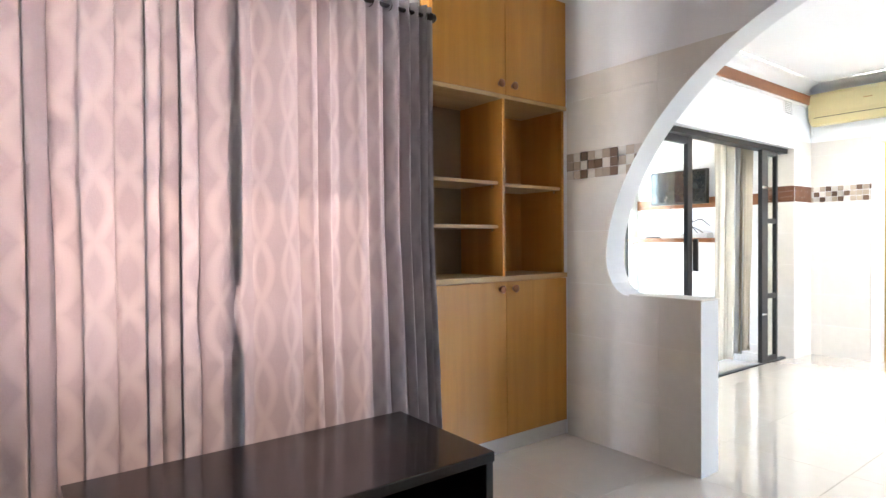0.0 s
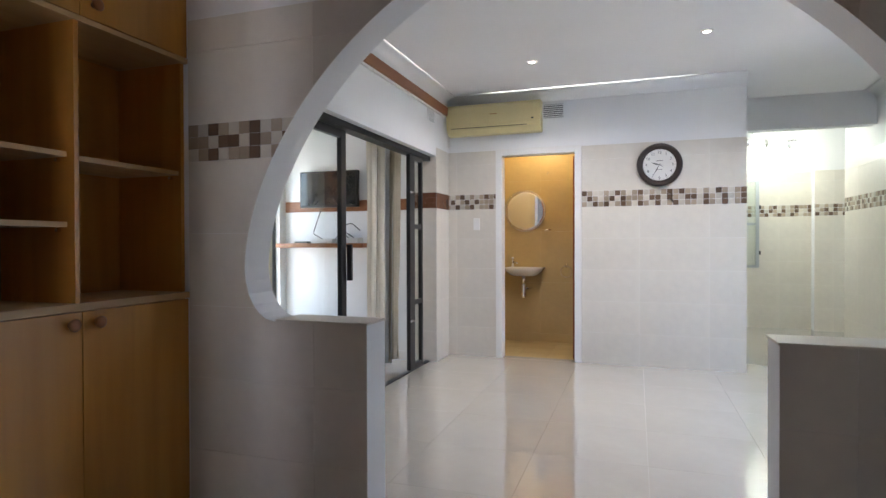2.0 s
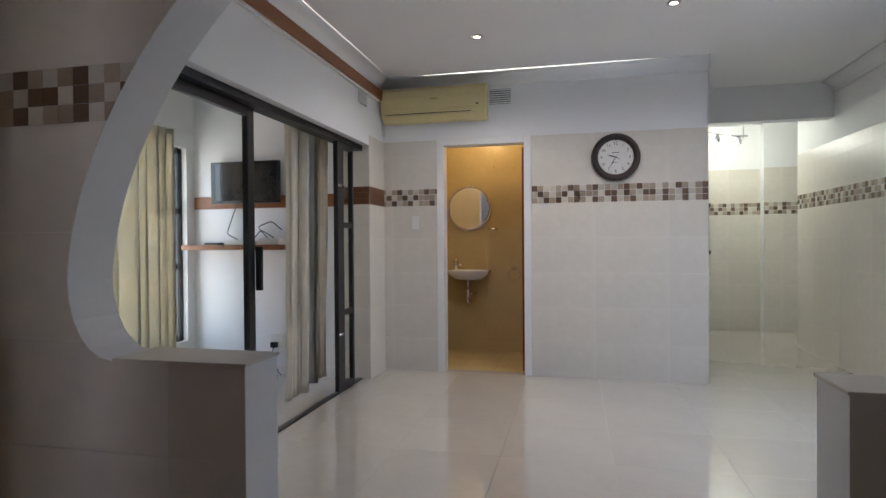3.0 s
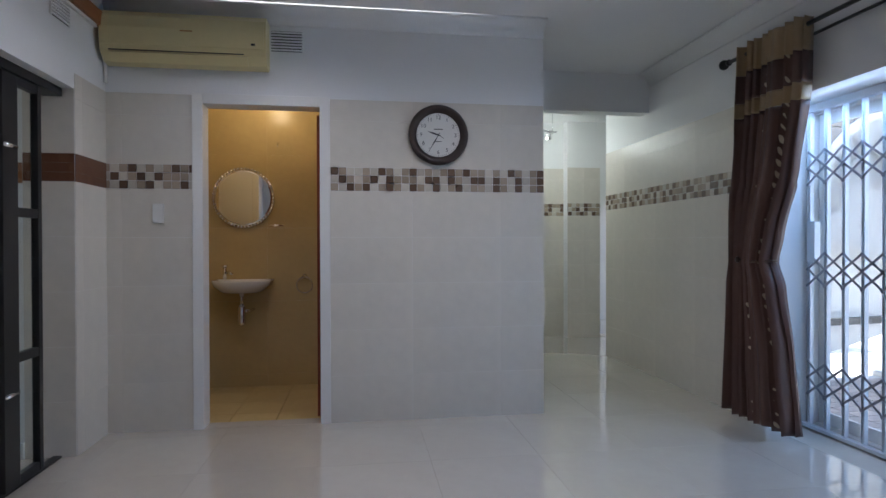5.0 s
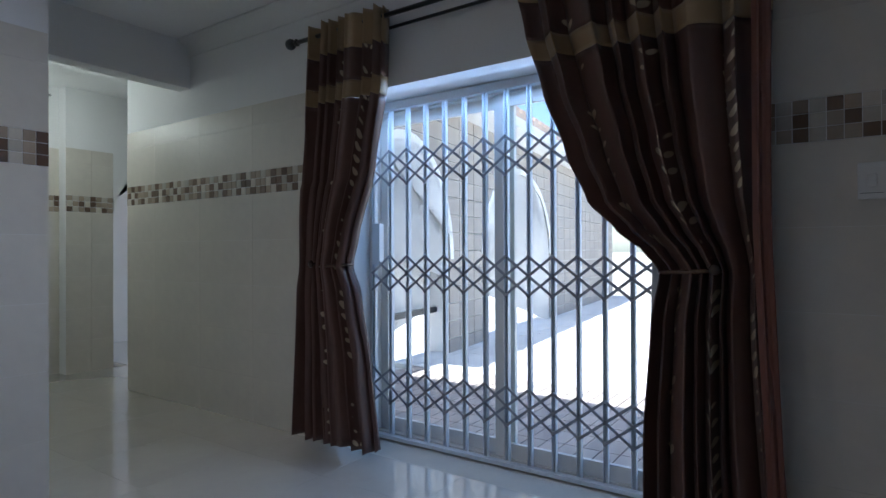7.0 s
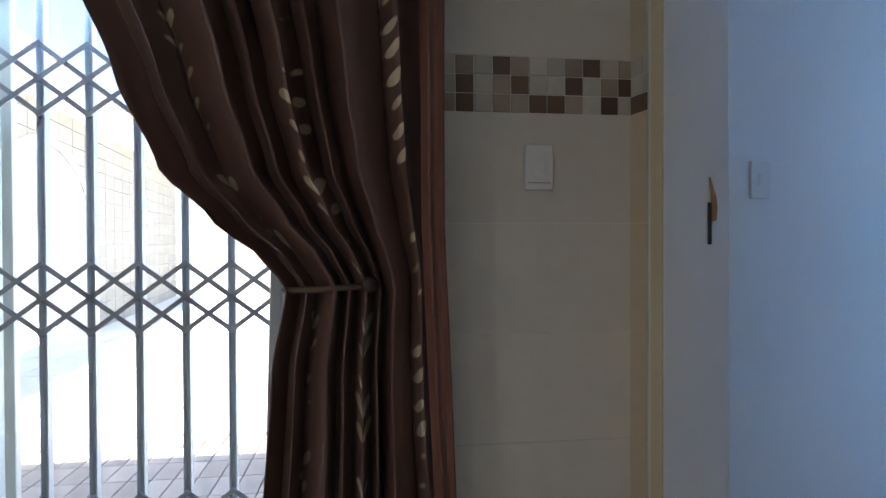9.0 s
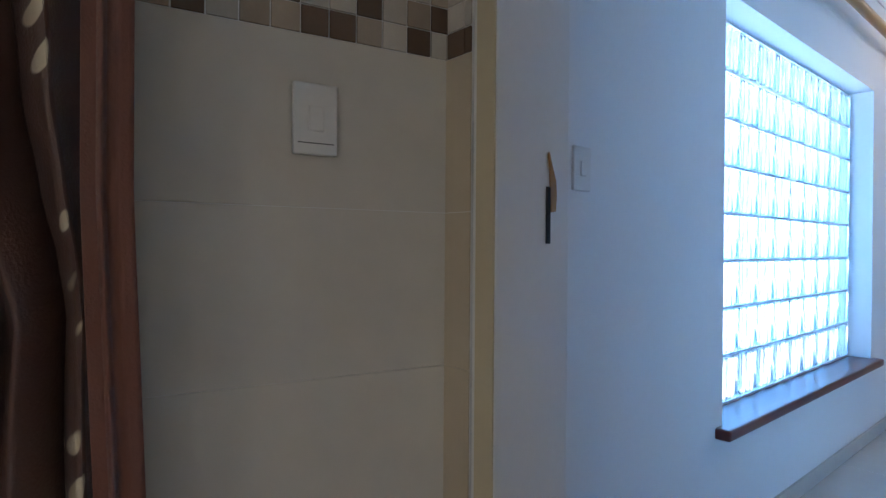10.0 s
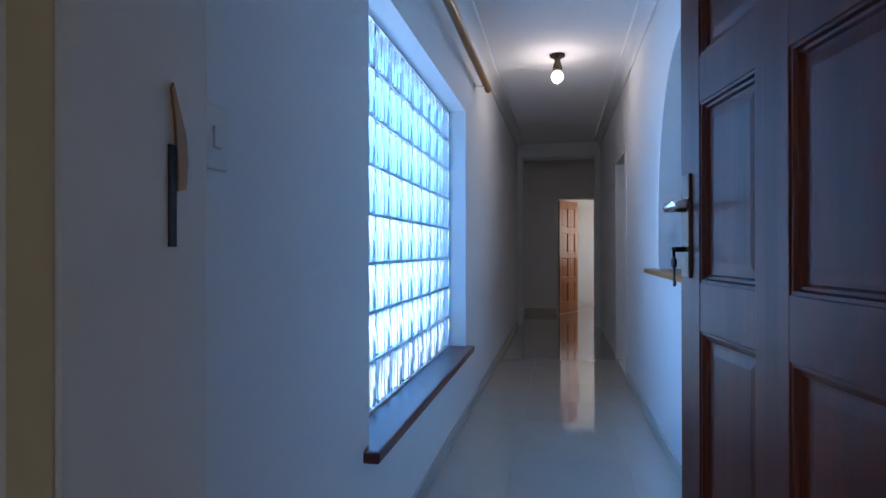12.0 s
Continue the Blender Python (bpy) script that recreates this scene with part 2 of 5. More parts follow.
M_FRAMEWHITE = mat("white_gate_enamel", (0.80, 0.85, 0.90), 0.35, vary=0.05, scale=6, fine=80, bump=0.02)
M_STRIP = mat("grey_galvanised_strip", (0.36, 0.37, 0.40), 0.4, 0.3, 0.1, 8, 90, 0.02)
M_ALU = mat("grey_window_aluminium", (0.42, 0.44, 0.45), 0.4, 0.5, 0.1, 8, 90, 0.02)
M_BLACK = mat("black_aluminium", (0.025, 0.025, 0.026), 0.35, 0.3, 0.15, 8, 90, 0.02)
M_BLACKPL = mat("black_plastic", (0.015, 0.015, 0.016), 0.3, 0, 0.15, 8, 90, 0.02)
M_BRONZE = mat("dark_bronze", (0.06, 0.045, 0.04), 0.3, 0.8, 0.2, 20, 120, 0.03)
M_CHROME = mat("chrome", (0.75, 0.75, 0.76), 0.12, 1.0, 0.05, 20, 120, 0.01)
M_BRASS = mat("aged_brass", (0.15, 0.105, 0.075), 0.42, 1.0, 0.1, 20, 150, 0.03)
M_IVORY = mat("yellowed_ivory_plastic", (0.68, 0.58, 0.30), 0.4, vary=0.05, scale=3, fine=50, bump=0.01)
M_SWITCH = mat("white_switch_plastic", (0.78, 0.77, 0.74), 0.3, vary=0.04, scale=12, fine=80, bump=0.01)
M_SKIRT = mat("matt_cream_skirting", (0.56, 0.53, 0.48), 0.5, vary=0.06, scale=4)
M_MUSTARD = mat("mustard_bathroom_tile", (0.54, 0.405, 0.185), 0.25, vary=0.1, scale=4, fine=24, bump=0.01, per_object=0.03)
M_CERAMIC = mat("white_ceramic", (0.80, 0.77, 0.70), 0.1, vary=0.03, scale=6, fine=40, bump=0.0, coat=0.4)
M_DARK = mat("dark_clock_rim", (0.035, 0.022, 0.018), 0.35, 0.1, 0.2, 18, 90, 0.05)
M_FACE = mat("ivory_clock_face", (0.72, 0.71, 0.67), 0.4, vary=0.05, scale=9, fine=60, bump=0.01)
M_INK = mat("black_print", (0.02, 0.02, 0.02), 0.5, vary=0.1)
M_SCREEN = mat("dark_television_glass", (0.012, 0.014, 0.017), 0.08, vary=0.1, scale=4, bump=0.0)
M_GLASS = pane_mat("clear_glass", (0.95, 0.98, 0.97))
M_BLOCK = glass_mat("wavy_block_glass", (0.66, 0.86, 0.93), 0.16, 1.35, 0.30)
M_MIRROR = mat("mirror_silver", (0.92, 0.92, 0.92), 0.02, 1.0, 0.0, bump=0.0)
M_BULB = glow_mat("lit_bulb", (1.0, 0.93, 0.80), 3.0)
M_CURT_A = cloth("mauve_satin_curtain_cloth", (0.42, 0.385, 0.40), (0.50, 0.47, 0.475), 0.24, (1.0, 0.87, 0.78), "wavy", 0.36, 0.4)
M_CURT_BROWN = cloth("brown_satin_curtain_cloth", (0.115, 0.060, 0.046), (0.62, 0.53, 0.38), 0.0, (1, 1, 1), "floral", 0.30, 0.05)
M_CURT_PLAIN = cloth("plain_brown_satin_cloth", (0.055, 0.024, 0.016), (0.3, 0.2, 0.1), 0.0, (1, 1, 1), "", 0.33, 0.1)
M_CURT_RED = cloth("red_brown_satin_cloth", (0.17, 0.058, 0.036), (0.3, 0.2, 0.1), 0.0, (1, 1, 1), "", 0.4, 0.1)
M_CURT_GOLD = cloth("gold_satin_band_cloth", (0.36, 0.25, 0.13), (0.3, 0.2, 0.1), 0.0, (1, 1, 1), "", 0.4, 0.2)
M_CURT_CREAM = cloth("cream_curtain_cloth", (0.80, 0.76, 0.66), (0.7, 0.7, 0.6), 0.35, (1, 0.97, 0.90), "", 0.7, 0.2)
M_CURT_TAN = cloth("tan_curtain_cloth", (0.64, 0.56, 0.43), (0.7, 0.7, 0.6), 0.3, (1, 0.95, 0.85), "", 0.7, 0.2)
M_LINING = cloth("white_curtain_lining", (0.70, 0.69, 0.66), (0.7, 0.7, 0.7), 0.3, (1, 1, 1), "", 0.7, 0.1)
M_PAVE = mat("clay_paving_brick", (0.50, 0.42, 0.37), 0.8, vary=0.2, scale=6, fine=60, bump=0.25, per_object=0.15)
M_EARTH = mat("dry_ground", (0.46, 0.41, 0.34), 0.9, vary=0.2, scale=2, fine=30, bump=0.3)
M_PLASTER = mat("white_exterior_plaster", (0.80, 0.79, 0.77), 0.8, vary=0.06, scale=3, fine=60, bump=0.15)
M_WING = mat("grey_brown_wall_block", (0.38, 0.34, 0.30), 0.75, vary=0.12, scale=3, fine=50, bump=0.15, per_object=0.08)
M_SLAB = mat("pale_concrete_slab", (0.78, 0.76, 0.72), 0.85, vary=0.12, scale=3, fine=50, bump=0.15, per_object=0.06)
M_ROOF = mat("weathered_roof_tile", (0.46, 0.36, 0.30), 0.7, vary=0.2, scale=5, fine=40, bump=0.2)


# ---------------------------------------------------------------- mesh helpers
def box(bm, x0, y0, z0, x1, y1, z1, bevel=0.0, seg=2):
    """Adds a box to bm, its edges rounded by bevel."""
    vs = [bm.verts.new((x, y, z)) for z in (z0, z1) for y in (y0, y1) for x in (x0, x1)]
    fs = [bm.faces.new([vs[i] for i in q]) for q in ((0, 2, 3, 1), (4, 5, 7, 6), (0, 1, 5, 4), (2, 6, 7, 3), (0, 4, 6, 2), (1, 3, 7, 5))]
    if bevel:
        es = list({e for f in fs for e in f.edges})
        bmesh.ops.bevel(bm, geom=es, offset=bevel, segments=seg, affect='EDGES', profile=0.6)
    return bm


def prism(bm, pts, frame_m, depth):
    """Adds a flat outline (u, v), pushed out along its normal by depth; frame_m takes (u, v, n) to space."""
    lo = [bm.verts.new(frame_m @ Vector((u, v, 0))) for u, v in pts]
    hi = [bm.verts.new(frame_m @ Vector((u, v, depth))) for u, v in pts]
    n = len(pts)
    a, b = bm.faces.new(list(reversed(lo))), bm.faces.new(hi)
    for i in range(n):
        bm.faces.new((lo[i], lo[(i + 1) % n], hi[(i + 1) % n], hi[i]))
    bmesh.ops.triangulate(bm, faces=[a, b], ngon_method='EAR_CLIP')
    return bm


def lathe(bm, profile, at=Matrix(), seg=24):
    """Adds a turned shape: (radius, height) from one end to the other."""
    rings = []
    for r, h in profile:
        rings.append([bm.verts.new(at @ Vector((r * math.cos(2 * math.pi * i / seg), r * math.sin(2 * math.pi * i / seg), h))) for i in range(seg)] if r > 1e-6 else [bm.verts.new(at @ Vector((0, 0, h)))])
    for a, b in zip(rings, rings[1:]):
        for i in range(seg):
            j = (i + 1) % seg
            if len(a) == 1:
                bm.faces.new((a[0], b[i], b[j])) if len(b) > 1 else None
            elif len(b) == 1:
                bm.faces.new((a[i], b[0], a[j]))
            else:
                bm.faces.new((a[i], b[i], b[j], a[j]))
    return bm


def rod(bm, a, b, r, seg=14):
    """Adds a round bar from a to b."""
    a, b = Vector(a), Vector(b)
    m = Matrix.Translation(a) @ (b - a).to_track_quat('Z', 'Y').to_matrix().to_4x4()
    return lathe(bm, [(0, 0), (r, 0), (r, (b - a).length), (0, (b - a).length)], m, seg)


def tube(bm, pts, r, seg=10):
    """Adds a bent round bar through the points."""
    rings = []
    for i, p in enumerate(pts):
        d = (Vector(pts[min(i + 1, len(pts) - 1)]) - Vector(pts[max(i - 1, 0)])).to_track_quat('Z', 'Y').to_matrix()
        rings.append([bm.verts.new(Vector(p) + d @ Vector((r * math.cos(2 * math.pi * k / seg), r * math.sin(2 * math.pi * k / seg), 0))) for k in range(seg)])
    for a, b in zip(rings, rings[1:]):
        for k in range(seg):
            bm.faces.new((a[k], a[(k + 1) % seg], b[(k + 1) % seg], b[k]))
    bm.faces.new(list(reversed(rings[0])))
    bm.faces.new(rings[-1])
    return bm


def mesh_of(name, bm, material, smooth=False):
    bmesh.ops.recalc_face_normals(bm, faces=bm.faces)
    me = bpy.data.meshes.new(name)
    bm.to_mesh(me)
    bm.free()
    me.materials.append(material)
    if smooth:
        me.polygons.foreach_set("use_smooth", [True] * len(me.polygons))
    return me


def structure(name, bm, material, label="", category="", smooth=False):
    ob = new(name, mesh_of(name, bm, material, smooth))
    return tagged(ob, label, category or name.split("_")[0], "", "structure")


def thing(name, label, category, m=None, group=""):
    ob = new(name)
    ob.empty_display_size = 0.05
    ob.matrix_world = m or Matrix()
    return tagged(ob, label, category, group)


def single(name, bm, material, label, category, m=None, group="", smooth=False):
    ob = new(name, mesh_of(name, bm, material, smooth))
    ob.matrix_world = m or Matrix()
    return tagged(ob, label, category, group)


def part(name, bm, material, parent, label="", smooth=False):
    ob = new(name, mesh_of(name, bm, material, smooth))
    ob.parent = parent
    return tagged(ob, label)


def B(*a, **k):
    return box(bmesh.new(), *a, **k)


def clip(poly, x0, y0, x1, y1):
    """The part of an outline inside a rectangle."""
    for axis, lim, sign in ((0, x0, 1), (0, x1, -1), (1, y0, 1), (1, y1, -1)):
        out = []
        for i, p in enumerate(poly):
            q = poly[(i + 1) % len(poly)]
            a, b = (p[axis] - lim) * sign, (q[axis] - lim) * sign
            if a >= 0:
                out.append(p)
            if (a < 0) != (b < 0):
                k = a / (a - b)
                out.append((p[0] + k * (q[0] - p[0]), p[1] + k * (q[1] - p[1])))
        poly = out
        if len(poly) < 3:
            return []
    clean = []
    for p in poly:
        if not clean or math.hypot(p[0] - clean[-1][0], p[1] - clean[-1][1]) > 1e-4:
            clean.append(p)
    if len(clean) > 2 and math.hypot(clean[0][0] - clean[-1][0], clean[0][1] - clean[-1][1]) < 1e-4:
        clean.pop()
    area = sum(p[0] * q[1] - q[0] * p[1] for p, q in zip(clean, clean[1:] + clean[:1])) / 2
    return clean if len(clean) > 2 and abs(area) > 2e-6 else []


def mosaic_tone(a, b):
    """Tone of the mosaic stone in column a, row b: browns stand apart, with tan and ivory between."""
    pat = ("ITBITTBITBTIBTIB", "TTIBBIBTIBITBIBT", "TIBTITBITITBTBTI")[b % 3]
    k = (a + 5 * (a // 16) * (b + 1)) % 16
    return "ITB".index(pat[k])


def tiles(name, parent, origin, u, v, shape, du, dv, u0, v0, joint, thick, material):
    """Lays single pieces on an outline, or on several convex ones, in the plane of u and v; whole pieces share one mesh."""
    u, v = Vector(u), Vector(v)
    n = u.cross(v)
    turn = Matrix((u, v, n)).transposed().to_4x4()
    whole = {}
    shapes = shape if isinstance(shape[0], list) else [shape]
    us, vs = [p[0] for q in shapes for p in q], [p[1] for q in shapes for p in q]
    j = joint / 2
    for a in range(math.floor((min(us) - u0) / du), math.ceil((max(us) - u0) / du)):
        for b in range(math.floor((min(vs) - v0) / dv), math.ceil((max(vs) - v0) / dv)):
            x, y = u0 + a * du, v0 + b * dv
            pieces = [c for c in (clip(q, x + j, y + j, x + du - j, y + dv - j) for q in shapes) if c]
            if not pieces:
                continue
            pieces = [[(p[0] - x, p[1] - y) for p in c] for c in pieces]
            area = sum(abs(sum(p[0] * q[1] - q[0] * p[1] for p, q in zip(c, c[1:] + c[:1]))) / 2 for c in pieces)
            full = abs(area - (du - joint) * (dv - joint)) < 1e-6
            paint = material[mosaic_tone(a, b)] if isinstance(material, list) else material
            if full and paint.name in whole:
                me = whole[paint.name]
            else:
                if full:
                    pieces = [rect(j, j, du - j, dv - j)]
                bm = bmesh.new()
                for c in pieces:
                    prism(bm, c, Matrix(), thick)
                me = mesh_of(name, bm, paint)
                if full:
                    whole[paint.name] = me
            ob = new(name, me)
            ob.matrix_world = Matrix.Translation(Vector(origin) + u * x + v * y) @ turn
            ob.parent = parent


def rect(a, b, c, d):
    return [(a, b), (c, b), (c, d), (a, d)]


# ---------------------------------------------------------------- the large structure
# room A: dining room behind the arch; room B: the big tiled room; corridor; toilet; lounge beyond the glass doors
CEIL, CCEIL = 2.67, 2.75
W = 3.41          # inner face of the outer wall
DADO, MB, MT = 2.105, 1.512, 1.666
AY0, AY1 = 2.56, 2.72

base = B(-2.7, -2.4, -0.2, 3.95, 10.9, -0.012)
floor = structure("floor", base, M_BED, "polished cream porcelain tile floor", "floor")

ARCH_C, ARCH_A, ARCH_Z, ARCH_B, ARCH_P = 0.894, 1.236, 1.07, 1.19, 1.72
HALF_L, HALF_R, SILL = 0.208, 1.580, 0.856


def arch_curve(n=28):
    """The left half of the arch, from the low wall's top up to the crown."""
    pts = [(ARCH_C - ARCH_A + 0.14, SILL)]
    for i in range(1, 7):
        a = radians(90 * i / 6)
        pts.append((ARCH_C - ARCH_A + 0.14 - 0.14 * math.sin(a), ARCH_Z - (ARCH_Z - SILL) * math.cos(a)))
    for i in range(1, n + 1):
        k = math.sin(radians(90 * i / n))
        x = ARCH_A * math.cos(radians(90 * i / n)) ** 1.1
        pts.append((ARCH_C - x, ARCH_Z + ARCH_B * (max(0, 1 - (x / ARCH_A) ** ARCH_P)) ** (1 / ARCH_P)))
    return pts


left = arch_curve()
right = [(2 * ARCH_C - x, z) for x, z in reversed(left[:-1])]
FRONT = Matrix(((1, 0, 0, 0), (0, 0, -1, 0), (0, 1, 0, 0), (0, 0, 0, 1)))      # (u, v, n) to (x, -n, z)


def arch_wall():
    """The partition: low walls, the wall beside the curve in level strips, and the wall over the crown."""
    bm = bmesh.new()
    for mirror in (False, True):
        out = -1.05 if not mirror else 2 * ARCH_C - 2.06
        at = (lambda x: 2 * ARCH_C - x) if mirror else (lambda x: x)
        edge = [(HALF_L, 0.0), (HALF_L, SILL)] + left + [(ARCH_C, CEIL)]
        vv = [[(bm.verts.new((at(x), y, z)), bm.verts.new((at(out), y, z))) for x, z in edge] for y in (AY0, AY1)]
        for i in range(len(edge) - 1):
            for k in (0, 1):
                a, b = vv[k][i], vv[k][i + 1]
                if edge[i + 1][1] - edge[i][1] > 1e-6:
                    bm.faces.new((a[0], b[0], b[1], a[1]))
            bm.faces.new((vv[0][i][0], vv[0][i + 1][0], vv[1][i + 1][0], vv[1][i][0]))
            if edge[i + 1][1] - edge[i][1] > 1e-6:
                bm.faces.new((vv[0][i][1], vv[0][i + 1][1], vv[1][i + 1][1], vv[1][i][1]))
    bmesh.ops.remove_doubles(bm, verts=bm.verts, dist=1e-5)
    return bm


wall_arch = structure("wall_arch", arch_wall(), M_PAINT, "white painted partition with a wide arch and tiled half walls", "wall")

for nm, x0, x1 in (("trim_half_wall_cap_1", ARCH_C - ARCH_A + 0.15, HALF_L + 0.006), ("trim_half_wall_cap_2", HALF_R - 0.006, ARCH_C + ARCH_A - 0.15)):
    structure(nm, B(x0, AY0 - 0.008, SILL + 0.0005, x1, AY1 + 0.006, SILL + 0.009, bevel=0.002), M_TILE, "thin cream tile cap on the half wall", "trim")

# toilet wall of room B
bm = bmesh.new()
box(bm, -0.95, 6.30, 0, -0.185, 6.42, CEIL)
box(bm, -0.185, 6.30, 2.115, 0.665, 6.42, CEIL)
box(bm, 0.665, 6.30, 0, 2.10, 6.42, CEIL)
wall_toilet = structure("wall_toilet", bm, M_PAINT, "white wall with cream tile dado and a toilet doorway", "wall")
structure("wall_passage_side", B(1.98, 6.42, 0, 2.10, 9.42, CEIL), M_PAINT, "plain white passage wall", "wall")

# left wall of room B, opening to the lounge
LX = -0.69
bm = bmesh.new()
box(bm, -0.95, 5.91, 0, LX, 6.30, CEIL)
box(bm, -0.95, 3.05, 2.02, LX, 5.91, CEIL)
box(bm, -0.95, AY1, 0, LX, 3.05, CEIL)
wall_left = structure("wall_left", bm, M_PAINT, "white wall around wide glass sliding doors", "wall")

# outer wall with the gate opening
GY0, GY1, GZ = 3.93, 5.82, 2.03
bm = bmesh.new()
box(bm, W, 3.0, 0, 3.74, GY0, CEIL)
box(bm, W, GY0, GZ, 3.74, GY1, CEIL)
box(bm, W, GY1, 0, 3.74, 8.22, CEIL)
wall_east = structure("wall_east", bm, M_PAINT, "white outer wall with cream tile dado and a gated doorway", "wall")

# corridor walls; the whole corridor is laid out square here and turned by BEND at the end
floor_corridor = structure("floor_corridor", B(1.9, -8.8, -0.2, 3.80, 2.86, -0.0128), M_BED, "polished cream tile floor of the corridor", "floor")
WY0, WY1, WZ0, WZ1 = -0.45, 1.58, 0.47, 2.10
bm = bmesh.new()
box(bm, W, 1.58, 0, 3.74, 3.0, CCEIL)
box(bm, W, WY0, 0, 3.74, WY1, WZ0)
box(bm, W, WY0, WZ1, 3.74, WY1, CCEIL)
box(bm, W, -7.0, 0, 3.74, WY0, CCEIL)
wall_corridor_east = structure("wall_corridor_east", bm, M_PAINT, "white corridor wall with a glass block window", "wall")
CX = 2.19
NY0, NY1 = -0.25, 1.15


def arch_head(bm, x0, x1, y0, y1, zs, zt, top, n=20):
    """A wall piece over a round-headed opening, in the plane of y and z."""
    c, r = (y0 + y1) / 2, (y1 - y0) / 2
    arc = [(c - r * math.cos(math.pi * i / n), zs + (zt - zs) * math.sin(math.pi * i / n)) for i in range(n + 1)]
    under, over = [[[bm.verts.new((x, y, z)) for y, z in row] for x in (x0, x1)] for row in (arc, [(y, top) for y, z in arc])]
    for k in range(n):
        for a, b in ((under[1], over[1]), (over[0], under[0]), (under[0], under[1]), (over[1], over[0])):
            bm.faces.new((a[k], a[k + 1], b[k + 1], b[k]))
    return bm


bm = bmesh.new()
box(bm, CX - 0.13, NY1, 0, CX, 3.0, CCEIL)
box(bm, CX - 0.13, NY0, 0, CX, NY1, 1.0)
arch_head(bm, CX - 0.13, CX, NY0, NY1, 1.35, 2.25, CCEIL)
box(bm, CX - 0.13, -1.90, 0, CX, NY0, CCEIL)
box(bm, CX - 0.13, -2.90, 2.10, CX, -1.90, CCEIL)
box(bm, CX - 0.13, -7.0, 0, CX, -2.90, CCEIL)
structure("wall_corridor_west", bm, M_PAINT, "white corridor wall with an arched opening", "wall")
bm = bmesh.new()
box(bm, 2.80, -7.12, 0, 3.74, -7.0, CCEIL)
box(bm, 3.64, -8.65, 0, 3.74, -7.12, CCEIL)
box(bm, CX - 0.13, -7.12, 2.08, 2.80, -7.0, CCEIL)
structure("wall_corridor_end", bm, M_PAINT, "white end wall of the corridor with a doorway", "wall")
# unseen side wall; its opening is made up to let the fill lamp in
structure("wall_far_room_side", box(box(box(B(1.1, -8.75, 0, 1.2, -7.0, 1.0), 1.1, -8.75, 2.0, 1.2, -7.0, CCEIL), 1.1, -8.75, 1.0, 1.2, -8.4, 2.0), 1.1, -7.5, 1.0, 1.2, -7.0, 2.0), M_PAINT, "plain white side wall past the corridor", "wall")
structure("wall_far_room_front", B(1.2, -7.12, 0, CX - 0.13, -7.0, CCEIL), M_PAINT, "plain white wall beside the far doorway", "wall")
structure("wall_far_room", B(1.2, -8.75, 0, 3.74, -8.65, CCEIL), M_PAINT, "plain white wall of the room past the corridor", "wall")
bm = bmesh.new()
box(bm, 3.33, -5.45, 0, W, -5.33, 2.55)
box(bm, CX, -5.45, 0, CX + 0.08, -5.33, 2.55)
box(bm, CX, -5.45, 2.55, W, -5.33, CCEIL)
structure("trim_corridor_portal", bm, M_PAINT, "white plastered portal across the corridor", "trim")

# cross wall between room B and the corridor, with its doorway
DX0, DX1 = 2.33, 3.20
bm = bmesh.new()
box(bm, 3.265, 2.82, 0, W, 3.010, CEIL)
box(bm, CX, 2.82, 0, 2.27, 3.0, CEIL)
box(bm, 2.27, 2.82, 2.12, 3.265, 3.0, CEIL)
wall_cross = structure("wall_cross", bm, M_PAINT, "short white wall with cream tiles beside a doorway", "wall")
structure("wall_cross_head", B(2.06, AY0, CEIL, W, 3.0, CCEIL), M_PAINT, "plain wall above the doorway", "wall")

# passage beyond room B
structure("wall_passage_header", B(2.10, 7.32, 2.33, W, 7.46, CEIL), M_PAINT, "white header across the passage", "wall")
bm = bmesh.new()
box(bm, 2.10, 9.42, 0, 3.38, 9.56, CEIL)
box(bm, 3.38, 9.28, 0, 3.80, 9.56, CEIL)
wall_far = structure("wall_far", bm, M_PAINT, "white passage end wall with cream tile dado", "wall")
bm = bmesh.new()
c, r = 4.45, 0.65
pts = [(3.80, CEIL), (3.80, 1.45)] + [(c - r * math.cos(math.pi * i / 20), 1.45 + 0.62 * math.sin(math.pi * i / 20)) for i in range(1, 20)] + [(5.1, 1.45), (5.1, CEIL)]
prism(bm, pts, Matrix.Translation((0, 9.56, 0)) @ FRONT, 0.28)
structure("wall_far_arch", bm, M_PAINT, "white wall with a round arched opening", "wall")
bm = bmesh.new()
box(bm, 5.1, 8.10, 0, 5.24, 11.0, CEIL)
box(bm, 3.74, 8.10, 0, 5.1, 8.22, CEIL)
box(bm, 2.9, 10.9, 0, 5.1, 11.0, CEIL)
structure("wall_back_kitchen", bm, M_PAINT, "white walls closing the room past the arch", "wall")
structure("floor_annex", B(3.95, 8.1, -0.2, 5.24, 11.0, -0.002), M_FLOOR, "polished cream floor past the arch", "floor")

# room A shell
AX = -0.72
bm = bmesh.new()
box(bm, AX - 0.14, -2.2, 0, AX, -0.75, CEIL)
box(bm, AX - 0.14, -0.75, 0, AX, 1.25, 0.75)
box(bm, AX - 0.14, -0.75, 2.12, AX, 1.25, CEIL)
box(bm, AX - 0.14, 1.25, 0, AX, 1.57, CEIL)
box(bm, -1.05, 1.44, 0, AX - 0.14, 1.57, CEIL)
box(bm, -1.05, 1.57, 0, -1.0, AY0, CEIL)
structure("wall_dining_west", bm, M_PAINT, "white dining room wall with a curtained window", "wall")
